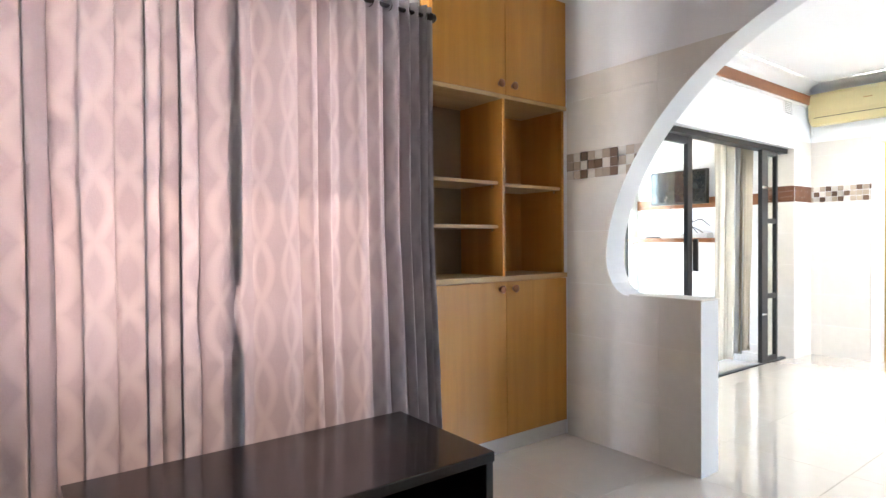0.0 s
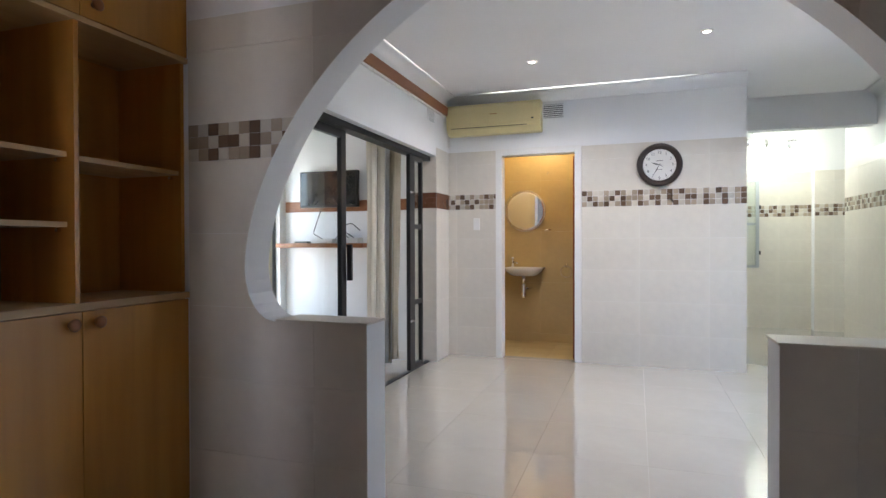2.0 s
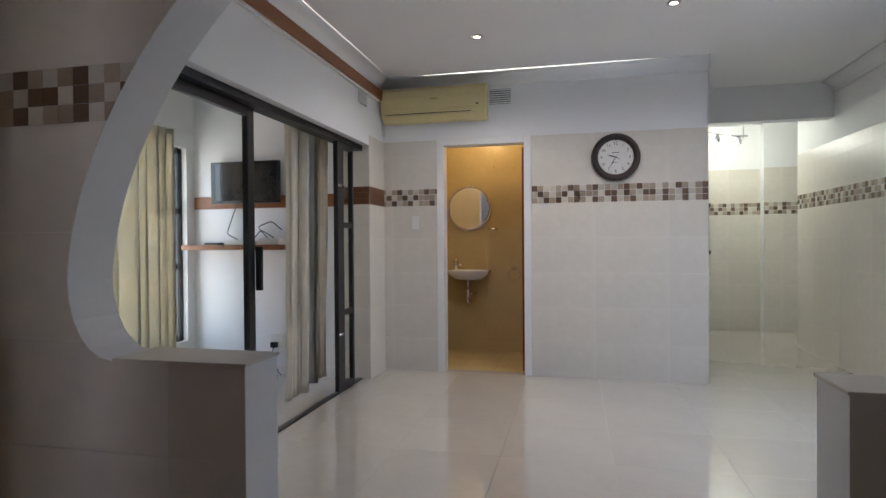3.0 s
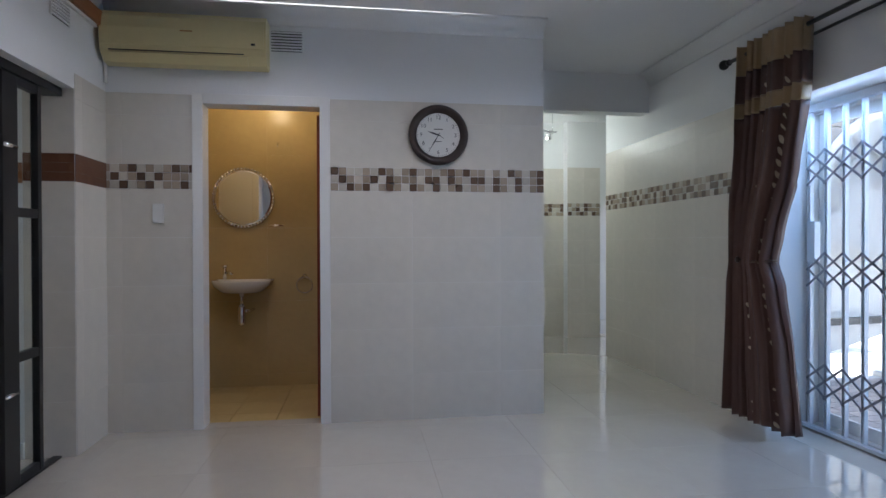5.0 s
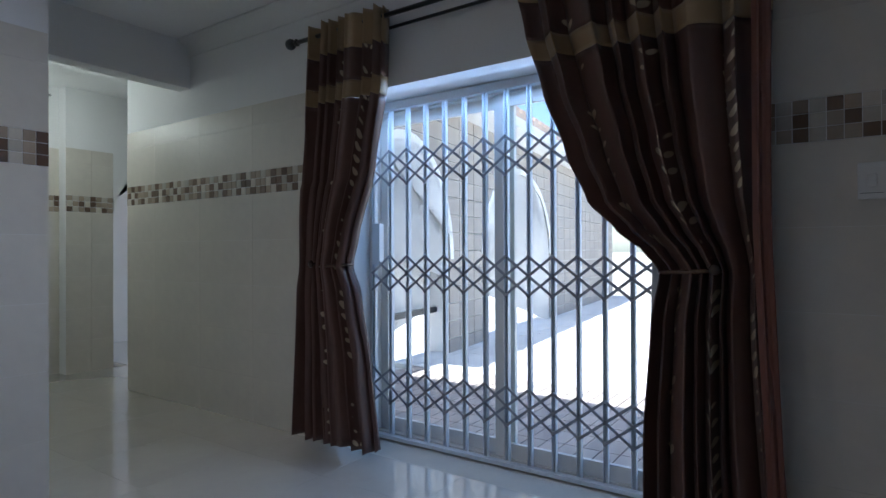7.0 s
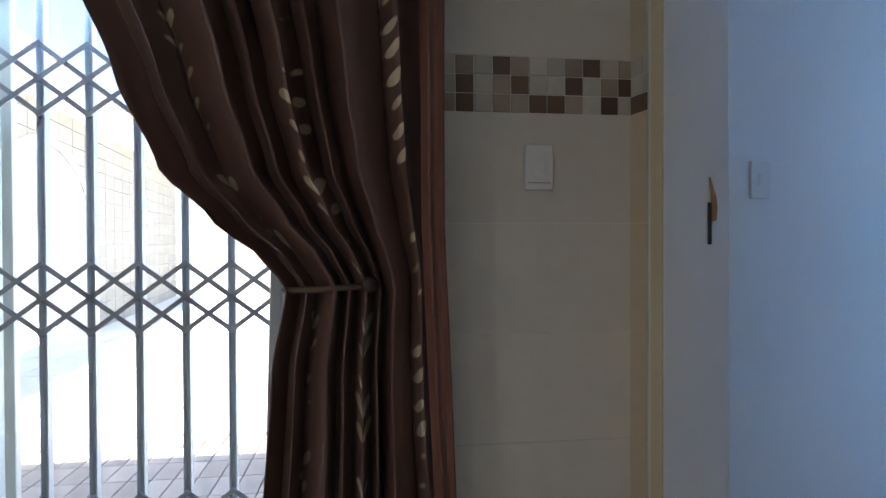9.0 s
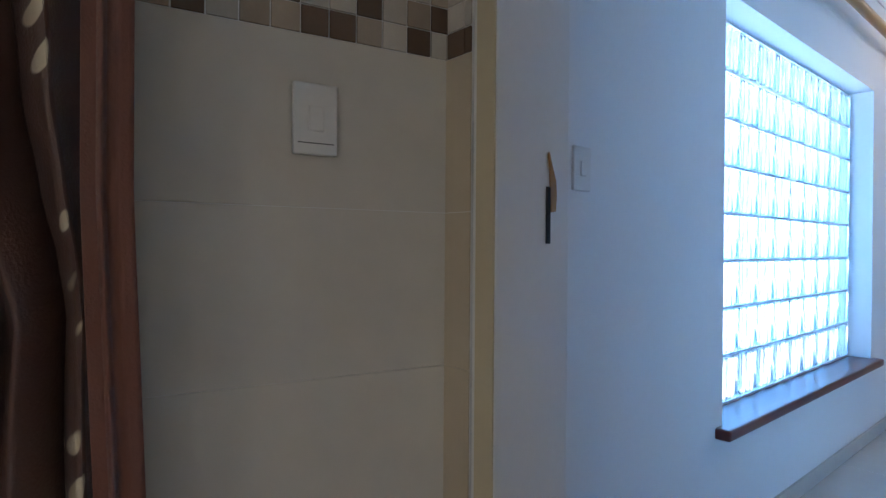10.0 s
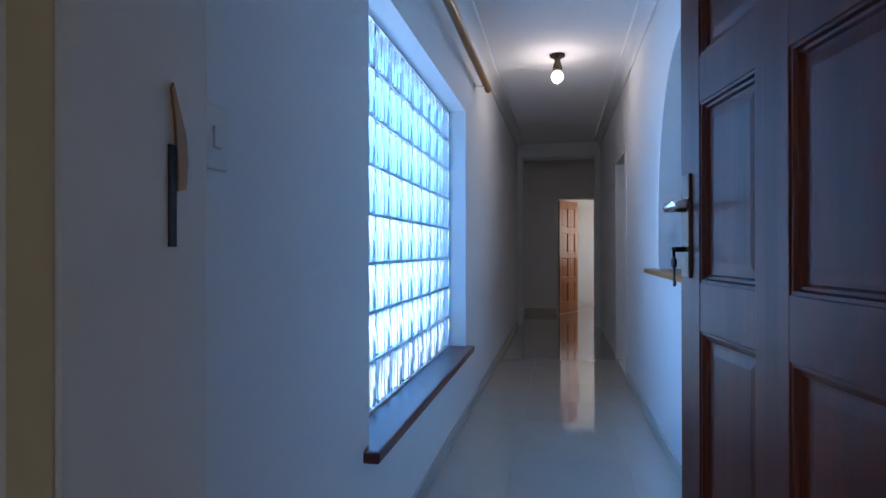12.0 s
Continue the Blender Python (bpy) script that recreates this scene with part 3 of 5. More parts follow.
structure("wall_dining_east", box(B(2.06, -2.2, 0, 2.14, 2.50, CEIL), 2.06, 2.50, 0, 2.165, 2.785, CEIL), M_PAINT, "plain white dining room wall", "wall")
# run on unseen past the dining room to close the gap beside the corridor
structure("wall_dining_south", B(-1.0, -2.34, 0, 3.25, -2.2, CCEIL), M_PAINT, "plain white dining room wall", "wall")

# lounge shell
bm = bmesh.new()
box(bm, -2.55, 5.91, 0, -0.95, 6.05, CEIL)
wall_lounge = structure("wall_lounge", bm, M_PAINT, "pale grey lounge wall behind the television", "wall")
bm = bmesh.new()
box(bm, -2.55, 2.6, 0, -2.41, 4.0, CEIL)
box(bm, -2.55, 4.0, 0, -2.41, 5.80, 0.30)
box(bm, -2.55, 4.0, 2.05, -2.41, 5.80, CEIL)
box(bm, -2.55, 5.80, 0, -2.41, 5.91, CEIL)
box(bm, -2.41, 2.6, 0, -1.05, 2.72, CEIL)
structure("wall_lounge_west", bm, M_PAINT, "white lounge wall with a barred window", "wall")

# toilet shell
bm = bmesh.new()
box(bm, -0.62, 7.38, 0, 0.80, 7.5, 2.5)
wall_toilet_back = structure("wall_toilet_back", bm, M_GROUT, "mustard tiled toilet wall behind the basin", "wall")
bm = bmesh.new()
box(bm, -0.62, 6.42, 0, -0.50, 7.38, 2.5)
wall_toilet_left = structure("wall_toilet_left", bm, M_GROUT, "mustard tiled toilet side wall", "wall")
wall_toilet_right = structure("wall_toilet_right", B(0.72, 6.42, 0, 0.80, 7.38, 2.5), M_GROUT, "mustard tiled toilet side wall", "wall")

# ceilings
bm = bmesh.new()
box(bm, -1.05, -2.34, CEIL, 2.06, AY1, CEIL + 0.12)
box(bm, -0.95, AY1, CEIL, 3.95, 11.0, CEIL + 0.12)
box(bm, 3.95, 8.0, CEIL, 5.3, 11.0, CEIL + 0.12)
box(bm, 2.06, AY1, CCEIL, 3.95, AY1 + 0.001, CCEIL + 0.04)
structure("ceiling", bm, M_CEIL, "smooth white plastered ceiling", "ceiling")
structure("ceiling_corridor", box(B(2.06, -7.0, CCEIL, 3.95, AY1 - 0.01, CCEIL + 0.1), 1.1, -8.75, CCEIL, 3.95, -7.0, CCEIL + 0.1), M_CEIL, "smooth white corridor ceiling", "ceiling")
# the unseen overhang beyond the west window is added to block the sun
structure("ceiling_lounge", B(-3.5, 2.6, CEIL, -0.955, 6.2, CEIL + 0.12), M_CEIL, "smooth white lounge ceiling, run on outside as an added sunshade", "ceiling")
structure("ceiling_toilet", B(-0.6, 6.43, 2.5, 0.78, 7.45, 2.56), M_CEIL, "white toilet ceiling", "ceiling")
# unseen cover, added so that no sun falls into the gap behind the arch
structure("ceiling_void", B(2.0, -2.4, CCEIL + 0.12, 3.6, 3.2, CCEIL + 0.16), M_CEIL, "unseen slab keeping sunlight out of the gap beside the corridor", "ceiling")
# added out of view; its reach sets where the house shadow ends outside
structure("roof_eave", B(3.75, 3.0, 2.85, 4.0, 8.05, 2.97), M_PLASTER, "unseen roof slab over the gate, sized for its shadow on the patio", "roof")


def cove(name, a, b, inward, z=CEIL, s=0.10):
    """A hollow plaster cornice from a to b under the ceiling."""
    a, b, d = Vector(a), Vector(b), Vector(inward)
    prof = [(0, 0), (s, 0), (s, -0.012)] + [(s * (1 - math.sin(radians(q))) + 0.006, -0.012 - (s - 0.012) * (1 - math.cos(radians(q)))) for q in (15, 30, 45, 60, 75, 90)] + [(0, -s - 0.008)]
    bm = bmesh.new()
    rings = [[bm.verts.new(p + d * u + Vector((0, 0, z + v - 0.001))) for u, v in prof] for p in (a, b)]
    for i in range(len(prof)):
        j = (i + 1) % len(prof)
        bm.faces.new((rings[0][i], rings[0][j], rings[1][j], rings[1][i]))
    bm.faces.new(list(reversed(rings[0])))
    bm.faces.new(rings[1])
    return structure(name, bm, M_CEIL, "white hollow plaster cornice", "trim", True)


cove("trim_cornice_toilet", (LX, 6.298, 0), (2.10, 6.298, 0), (0, -1, 0))
cove("trim_cornice_left", (LX + 0.002, AY1, 0), (LX + 0.002, 6.2, 0), (1, 0, 0))
cove("trim_cornice_east", (W - 0.002, 3.0, 0), (W - 0.002, 7.32, 0), (-1, 0, 0))
cove("trim_cornice_corridor", (W - 0.002, -5.3, 0), (W - 0.002, 2.8, 0), (-1, 0, 0), CCEIL, 0.09)
cove("trim_cornice_corridor_west", (CX + 0.002, -5.3, 0), (CX + 0.002, 2.8, 0), (1, 0, 0), CCEIL, 0.09)
structure("baseboard_corridor_east", B(W - 0.014, -6.99, 0, W - 0.001, 2.81, 0.075, bevel=0.003), M_SKIRT, "low cream tile skirting along the corridor", "baseboard")
structure("baseboard_corridor_west", B(CX + 0.001, -1.85, 0, CX + 0.014, 2.81, 0.075, bevel=0.003), M_SKIRT, "low cream tile skirting along the corridor", "baseboard")
structure("baseboard_corridor_end", B(2.82, -6.999, 0, W - 0.016, -6.985, 0.10, bevel=0.003), M_SKIRT, "cream tile skirting at the end wall", "baseboard")


# ---------------------------------------------------------------- openings
def frame_rect(name, x0, x1, z0, z1, y0, y1, w, material, label, category, axis="x"):
    """A door lining of two jambs and a head."""
    t = thing(name, label, category)
    for n, q in (("jamb", (x0 - w, x0, z0, z1 + w)), ("jamb", (x1, x1 + w, z0, z1 + w)), ("head", (x0, x1, z1, z1 + w))):
        if axis == "x":
            part(n, B(q[0], y0, q[2], q[1], y1, q[3], bevel=0.004), material, t)
        else:
            part(n, B(y0, q[0], q[2], y1, q[1], q[3], bevel=0.004), material, t)
    t["kind"] = "structure"
    return t


frame_rect("door_frame_1", -0.120, 0.600, 0, 2.05, 6.288, 6.43, 0.065, M_WHITE, "white painted toilet door frame", "door frame")
frame_rect("door_frame_2", 2.335, 3.197, 0, 2.06, 2.80, 3.012, 0.062, M_WHITE, "white painted corridor door frame with a strike plate", "door frame")
frame_rect("door_frame_3", -2.84, -1.96, 0, 2.04, CX - 0.14, CX + 0.012, 0.06, M_WHITE, "white painted side door frame in the corridor", "door frame", "y")
frame_rect("door_frame_4", 2.16, 2.80, 0, 2.04, -7.13, -6.985, 0.05, M_WHITE, "white painted far door frame", "door frame")


def panel_door(name, w, h, material, m, rows, cols, label, stile=0.11, thick=0.04, handle=None):
    """A framed door of sunk panels; local x runs from the hinge, y through its thickness."""
    t = thing(name, label, "door", m)
    bm = bmesh.new()
    box(bm, 0, -thick / 2, 0.008, stile, thick / 2, h, bevel=0.002)
    box(bm, w - stile, -thick / 2, 0.008, w, thick / 2, h, bevel=0.002)
    for a, b in cols[1:]:
        box(bm, a, -thick / 2, 0.01, b, thick / 2, h - 0.01, bevel=0.002)
    zs = [0.008] + [z for r in rows for z in r] + [h]
    for i in range(0, len(zs), 2):
        box(bm, stile, -thick / 2 + 0.0005, zs[i], w - stile, thick / 2 - 0.0005, zs[i + 1], bevel=0.002)
    part("frame", bm, material, t)
    xs = [stile] + [q for a, b in cols[1:] for q in (a, b)] + [w - stile]
    for i in range(0, len(xs), 2):
        for z0, z1 in rows:
            x0, x1 = xs[i], xs[i + 1]
            bm = bmesh.new()
            box(bm, x0 - 0.004, -0.007, z0 - 0.004, x1 + 0.004, 0.007, z1 + 0.004)
            for s in (-1, 1):
                prof = [(0.0, thick / 2 - 0.003), (0.006, thick / 2 - 0.003), (0.009, 0.013), (0.014, 0.012), (0.018, 0.007)]
                rings = [[bm.verts.new((x, s * d, z)) for x, z in ((x0 + o, z0 + o), (x1 - o, z0 + o), (x1 - o, z1 - o), (x0 + o, z1 - o))] for o, d in prof]
                for a, b in zip(rings, rings[1:]):
                    for k in range(4):
                        bm.faces.new((a[k], a[(k + 1) % 4], b[(k + 1) % 4], b[k]))
                o1, o2 = 0.024, 0.042
                ra = [bm.verts.new((x, s * 0.0072, z)) for x, z in ((x0 + o1, z0 + o1), (x1 - o1, z0 + o1), (x1 - o1, z1 - o1), (x0 + o1, z1 - o1))]
                rb = [bm.verts.new((x, s * 0.0095, z)) for x, z in ((x0 + o2, z0 + o2), (x1 - o2, z0 + o2), (x1 - o2, z1 - o2), (x0 + o2, z1 - o2))]
                for k in range(4):
                    bm.faces.new((ra[k], ra[(k + 1) % 4], rb[(k + 1) % 4], rb[k]))
                bm.faces.new(rb)
            part("panel", bm, material, t)
    return t


# open mahogany door to the corridor, hinged at its frame
hinge, free = Vector((2.352, 2.905, 0)), Vector((2.492, 2.05, 0))
DW = 0.86
d = (free - hinge).normalized()
door_m = Matrix.Translation(hinge) @ Matrix(((d.x, -d.y, 0, 0), (d.y, d.x, 0, 0), (0, 0, 1, 0), (0, 0, 0, 1)))
door = panel_door("door_1", DW, 2.03, M_MAHOG, door_m, [(0.22, 0.977), (1.078, 1.449), (1.545, 1.92)], [(0, 0), (0.432, 0.532)], "open dark mahogany panelled door with a brass lever handle", 0.10, 0.044)
plate = part("handle_plate", B(DW - 0.062, 0.020, 1.085, DW - 0.018, 0.029, 1.310, bevel=0.004), M_BRASS, door, "brushed brass handle plate")
bm = bmesh.new()
rod(bm, (DW - 0.040, 0.025, 1.237), (DW - 0.040, 0.072, 1.237), 0.010)
tube(bm, [(DW - 0.040, 0.066, 1.237), (DW - 0.06, 0.070, 1.238), (DW - 0.10, 0.070, 1.240), (DW - 0.155, 0.067, 1.238)], 0.0095)
part("lever", bm, M_CHROME, plate, "chrome lever", True)
bm = bmesh.new()
rod(bm, (DW - 0.040, 0.025, 1.147), (DW - 0.040, 0.050, 1.147), 0.006)
tube(bm, [(DW - 0.040, 0.05, 1.147), (DW - 0.05, 0.058, 1.150), (DW - 0.066, 0.062, 1.144), (DW - 0.068, 0.062, 1.130)], 0.003)
lathe(bm, [(0, -0.002), (0.012, -0.002), (0.012, 0.002), (0, 0.002)], Matrix.Translation((DW - 0.068, 0.062, 1.118)) @ pose(0, 0, 0, 90), 12)
box(bm, DW - 0.0715, 0.0605, 1.068, DW - 0.0645, 0.0635, 1.108)
box(bm, DW - 0.076, 0.0605, 1.070, DW - 0.0715, 0.0635, 1.080)
part("key", bm, M_BLACKPL, plate, "small dark key hanging in the lock", True)
part("latch", B(DW - 0.001, -0.012, 1.12, DW + 0.0025, 0.012, 1.30, bevel=0.001), M_BRASS, door, "brass latch plate")

# front face of the frame, with warm light painted in as colour
structure("trim_door_2", box(B(3.199, 3.0125, 0, 3.246, 3.0165, 2.04, bevel=0.001), 2.34, 3.0125, 2.042, 3.246, 3.0165, 2.058), M_WARMLIT_ENAMEL, "white face of the corridor door frame, coloured for the warm light on it", "trim")
# strike plate on the jamb
bm = bmesh.new()
box(bm, 3.1935, 2.862, 1.150, 3.1965, 2.874, 1.262, bevel=0.0008)
strike = single("strike_plate", bm, M_BLACK, "dark steel strike plate on the white door jamb", "lock plate")
bm = bmesh.new()
prism(bm, [(2.861, 1.212), (2.847, 1.214), (2.844, 1.245), (2.847, 1.275), (2.856, 1.298), (2.868, 1.330), (2.871, 1.324), (2.864, 1.285), (2.860, 1.265), (2.861, 1.250)], Matrix(((0, 0, 1, 3.1925), (1, 0, 0, 0), (0, 1, 0, 0), (0, 0, 0, 1))), 0.003)
single("bare_wood_patch", bm, M_POLE, "chipped bare wood patch on the door jamb", "wood patch")

# far pine door, half open
far_m = Matrix.Translation((2.795, -7.02, 0)) @ pose(0, 0, 0, 0, 0, 238)
fd = panel_door("door_2", 0.62, 2.03, M_PINE, far_m, [(0.2, 0.55), (0.65, 1.0), (1.1, 1.45), (1.55, 1.9)], [(0, 0), (0.29, 0.34)], "orange pine panelled door standing half open", 0.09)
bm = bmesh.new()
box(bm, 0.555, 0.02, 0.95, 0.59, 0.028, 1.12, bevel=0.003)
rod(bm, (0.572, 0.02, 1.05), (0.572, 0.06, 1.05), 0.009)
rod(bm, (0.572, 0.055, 1.05), (0.47, 0.055, 1.05), 0.008)
part("door_handle", bm, M_BRASS, fd, "brass lever handle")
# side door in the corridor, shut
panel_door("door_3", 0.88, 2.03, M_WHITE, Matrix.Translation((CX - 0.09, -2.84, 0)) @ pose(0, 0, 0, 0, 0, 90), [(0.2, 0.95), (1.1, 1.9)], [(0, 0), (0.41, 0.47)], "closed white painted side door", 0.1)
# toilet door, folded back inside
td = panel_door("door_4", 0.72, 2.03, M_MAHOG, Matrix.Translation((0.590, 6.440, 0)) @ pose(0, 0, 0, 0, 0, 90.5), [(0.2, 0.95), (1.1, 1.9)], [(0, 0), (0.33, 0.39)], "dark wooden toilet door standing open", 0.1)


# glass block window
def block_mesh():
    bm = bmesh.new()
    box(bm, -0.04, -0.094, -0.094, 0.04, 0.094, 0.094, bevel=0.010, seg=2)
    return mesh_of("glass_block", bm, M_BLOCK, True)


window_1 = structure("window_1", B(3.525, WY0 + 0.001, 0.485, 3.595, WY1 - 0.001, 0.492), M_WHITE, "window of wavy glass blocks in white mortar", "window")
bme = block_mesh()
for i in range(10):
    for k in range(8):
        ob = new("glass_block", bme)
        ob.location = (3.56, WY0 + 0.115 + 0.2 * i, 0.592 + 0.2 * k)
        ob.parent = window_1
bm = bmesh.new()
for k in range(9):
    box(bm, 3.530, WY0, 0.487 + 0.2 * k, 3.590, WY1, 0.497 + 0.2 * k)
for i in range(11):
    box(bm, 3.531, WY0 + 0.010 + 0.2 * i, 0.49, 3.589, WY0 + 0.020 + 0.2 * i, 2.09)
part("mortar", bm, M_FRAMEWHITE, window_1)
bm = B(3.355, WY0 - 0.05, 0.445, 3.535, WY1 + 0.06, 0.487, bevel=0.012, seg=3)
sill = part("window_sill", bm, M_SILL, window_1, "glossy dark red wooden window sill")
bm = B(CX - 0.17, NY0 - 0.12, 1.0, CX + 0.07, NY1 + 0.1, 1.03, bevel=0.006)
single("arch_shelf", bm, M_POLE, "light wooden shelf board in the arched wall opening", "shelf")

# wooden curtain pole in the corridor
t = thing("wooden_curtain_pole", "bare varnished wooden curtain pole above the block window", "curtain pole")
bm = bmesh.new()
rod(bm, (3.325, -1.03, 2.40), (3.325, 2.55, 2.40), 0.026, 18)
part("pole", bm, M_POLE, t, "", True)
for y in (-0.85, 0.75, 2.35):
    bm = bmesh.new()
    rod(bm, (W, y, 2.385), (3.325, y, 2.372), 0.007)
    lathe(bm, [(0, 0), (0.022, 0), (0.022, 0.006), (0, 0.006)], Matrix.Translation((W, y, 2.385)) @ pose(0, 0, 0, 0, -90, 0), 14)
    part("bracket", bm, M_CHROME, t)

# corridor lamp
t = thing("ceiling_lamp", "small brass ceiling lamp with a lit round bulb", "lamp", Matrix.Translation((2.795, -1.37, CCEIL)))
bm = bmesh.new()
lathe(bm, [(0, -0.001), (0.062, -0.001), (0.06, -0.018), (0.030, -0.034), (0.022, -0.05), (0.034, -0.085), (0.040, -0.12), (0.030, -0.135), (0, -0.135)])
part("fitting", bm, M_BRASS, t, "", True)
bm = bmesh.new()
bmesh.ops.create_uvsphere(bm, u_segments=20, v_segments=12, radius=0.05)
bmesh.ops.translate(bm, verts=bm.verts, vec=(0, 0, -0.182))
ob = part("globe", bm, M_BULB, t, "lit white globe", True)
ob.visible_shadow = False


def downlight(x, y, n):
    t = thing("ceiling_downlight", "small round recessed ceiling spotlight, lit", "spotlight", Matrix.Translation((x, y, CEIL)), "recessed ceiling spotlights")
    bm = bmesh.new()
    lathe(bm, [(0.044, -0.001), (0.042, -0.006), (0.028, -0.008), (0.026, -0.002)])
    part("ring", bm, M_CHROME, t, "", True)
    bm = bmesh.new()
    lathe(bm, [(0, -0.004), (0.026, -0.003)])
    ob = part("lens", bm, M_BULB, t, "lit lens")
    ob.visible_shadow = False


downlight(0.35, 5.36, 0)
downlight(1.645, 5.08, 1)

# ---------------------------------------------------------------- dining room things
KX, KY0, KY1 = -0.625, 1.575, AY0 - 0.002      # cupboard front and ends


def cupboard():
    """Built-in oak wall cupboard: doors above and below, open shelves between."""
    t = thing("wall_cupboard", "honey oak built-in cupboard with empty open shelves and round knobs", "cupboard")
    back = -0.985
    mid, z0, z1, top = 2.05, 0.965, 1.925, 2.56
    bm = bmesh.new()
    for y0, y1 in ((KY0, KY0 + 0.018), (KY1 - 0.018, KY1)):
        box(bm, back, y0, 0.085, KX - 0.02, y1, top)
    part("side_panel", bm, M_OAK, t)
    part("divider", B(back, mid - 0.009, z0, KX, mid + 0.009, z1, bevel=0.001), M_OAK, t)
    part("worktop", B(back, KY0, z0 - 0.026, KX + 0.006, KY1, z0, bevel=0.002), M_OAKEDGE, t, "pale oak shelf edge")
    part("top_shelf", B(back, KY0, z1, KX + 0.004, KY1, z1 + 0.02, bevel=0.002), M_OAKEDGE, t)
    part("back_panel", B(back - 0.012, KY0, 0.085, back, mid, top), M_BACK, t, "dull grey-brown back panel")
    part("back_panel", B(back - 0.012, mid, 0.085, back, KY1, top), M_OAK, t)
    for z in (1.225, 1.463):
        part("shelf", B(back, KY0 + 0.019, z, KX - 0.03, mid - 0.012, z + 0.018, bevel=0.001), M_OAKEDGE, t)
    part("shelf", B(back, mid + 0.012, 1.455, KX - 0.03, KY1 - 0.020, 1.473, bevel=0.001), M_OAKEDGE, t)
    for y, z in ((mid + 0.014, 1.445), (KY1 - 0.024, 1.445), (mid - 0.014, 1.453), (mid - 0.014, 1.215), (mid + 0.014, 0.975)):
        bm = bmesh.new()
        rod(bm, (KX - 0.07, y - 0.008, z), (KX - 0.07, y + 0.008, z), 0.007, 10)
        part("shelf_peg", bm, M_CHROME, t)
    for za, zb, kz in ((0.088, z0 - 0.03, 0.895), (z1 + 0.024, top, 2.0)):
        for ya, yb, ky in ((KY0 + 0.002, mid + 0.015, mid - 0.03), (mid + 0.018, KY1 - 0.002, mid + 0.068)):
            dr = part("door", B(KX - 0.018, ya, za, KX, yb, zb, bevel=0.0015), M_OAK, t)
            bm = bmesh.new()
            lathe(bm, [(0, 0), (0.010, 0), (0.010, 0.012), (0.019, 0.017), (0.022, 0.026), (0.014, 0.034), (0, 0.035)], Matrix.Translation((KX, ky, kz)) @ pose(0, 0, 0, 0, 90, 0), 18)
            part("knob", bm, M_PELMET, dr, "round turned brown knob", True)
    part("plinth", B(back, KY0, 0, KX - 0.012, KY1, 0.085, bevel=0.002), M_WHITE, t, "white plinth board")
    return t


cupboard()


def low_bench():
    t = thing("low_bench", "low espresso-stained wooden bench with an open front", "bench", Matrix.Translation((0, 0, 0)))
    x0, x1, y0, y1, h = -0.345, 0.235, 0.02, 1.195, 0.455
    part("top", B(x0, y0, h - 0.035, x1, y1, h, bevel=0.004), M_ESPRESSO, t)
    for y in (y0 + 0.004, y1 - 0.034):
        part("side_panel", B(x0 + 0.004, y, 0, x1 - 0.004, y + 0.03, h - 0.036, bevel=0.003), M_ESPRESSO, t)
    part("back_panel", B(x0 + 0.006, y0 + 0.035, 0.03, x0 + 0.022, y1 - 0.035, h - 0.036), M_ESPRESSO, t)
    part("shelf", B(x0 + 0.023, y0 + 0.035, 0.14, x1 - 0.02, y1 - 0.035, 0.16, bevel=0.002), M_ESPRESSO, t)
    return t


low_bench()


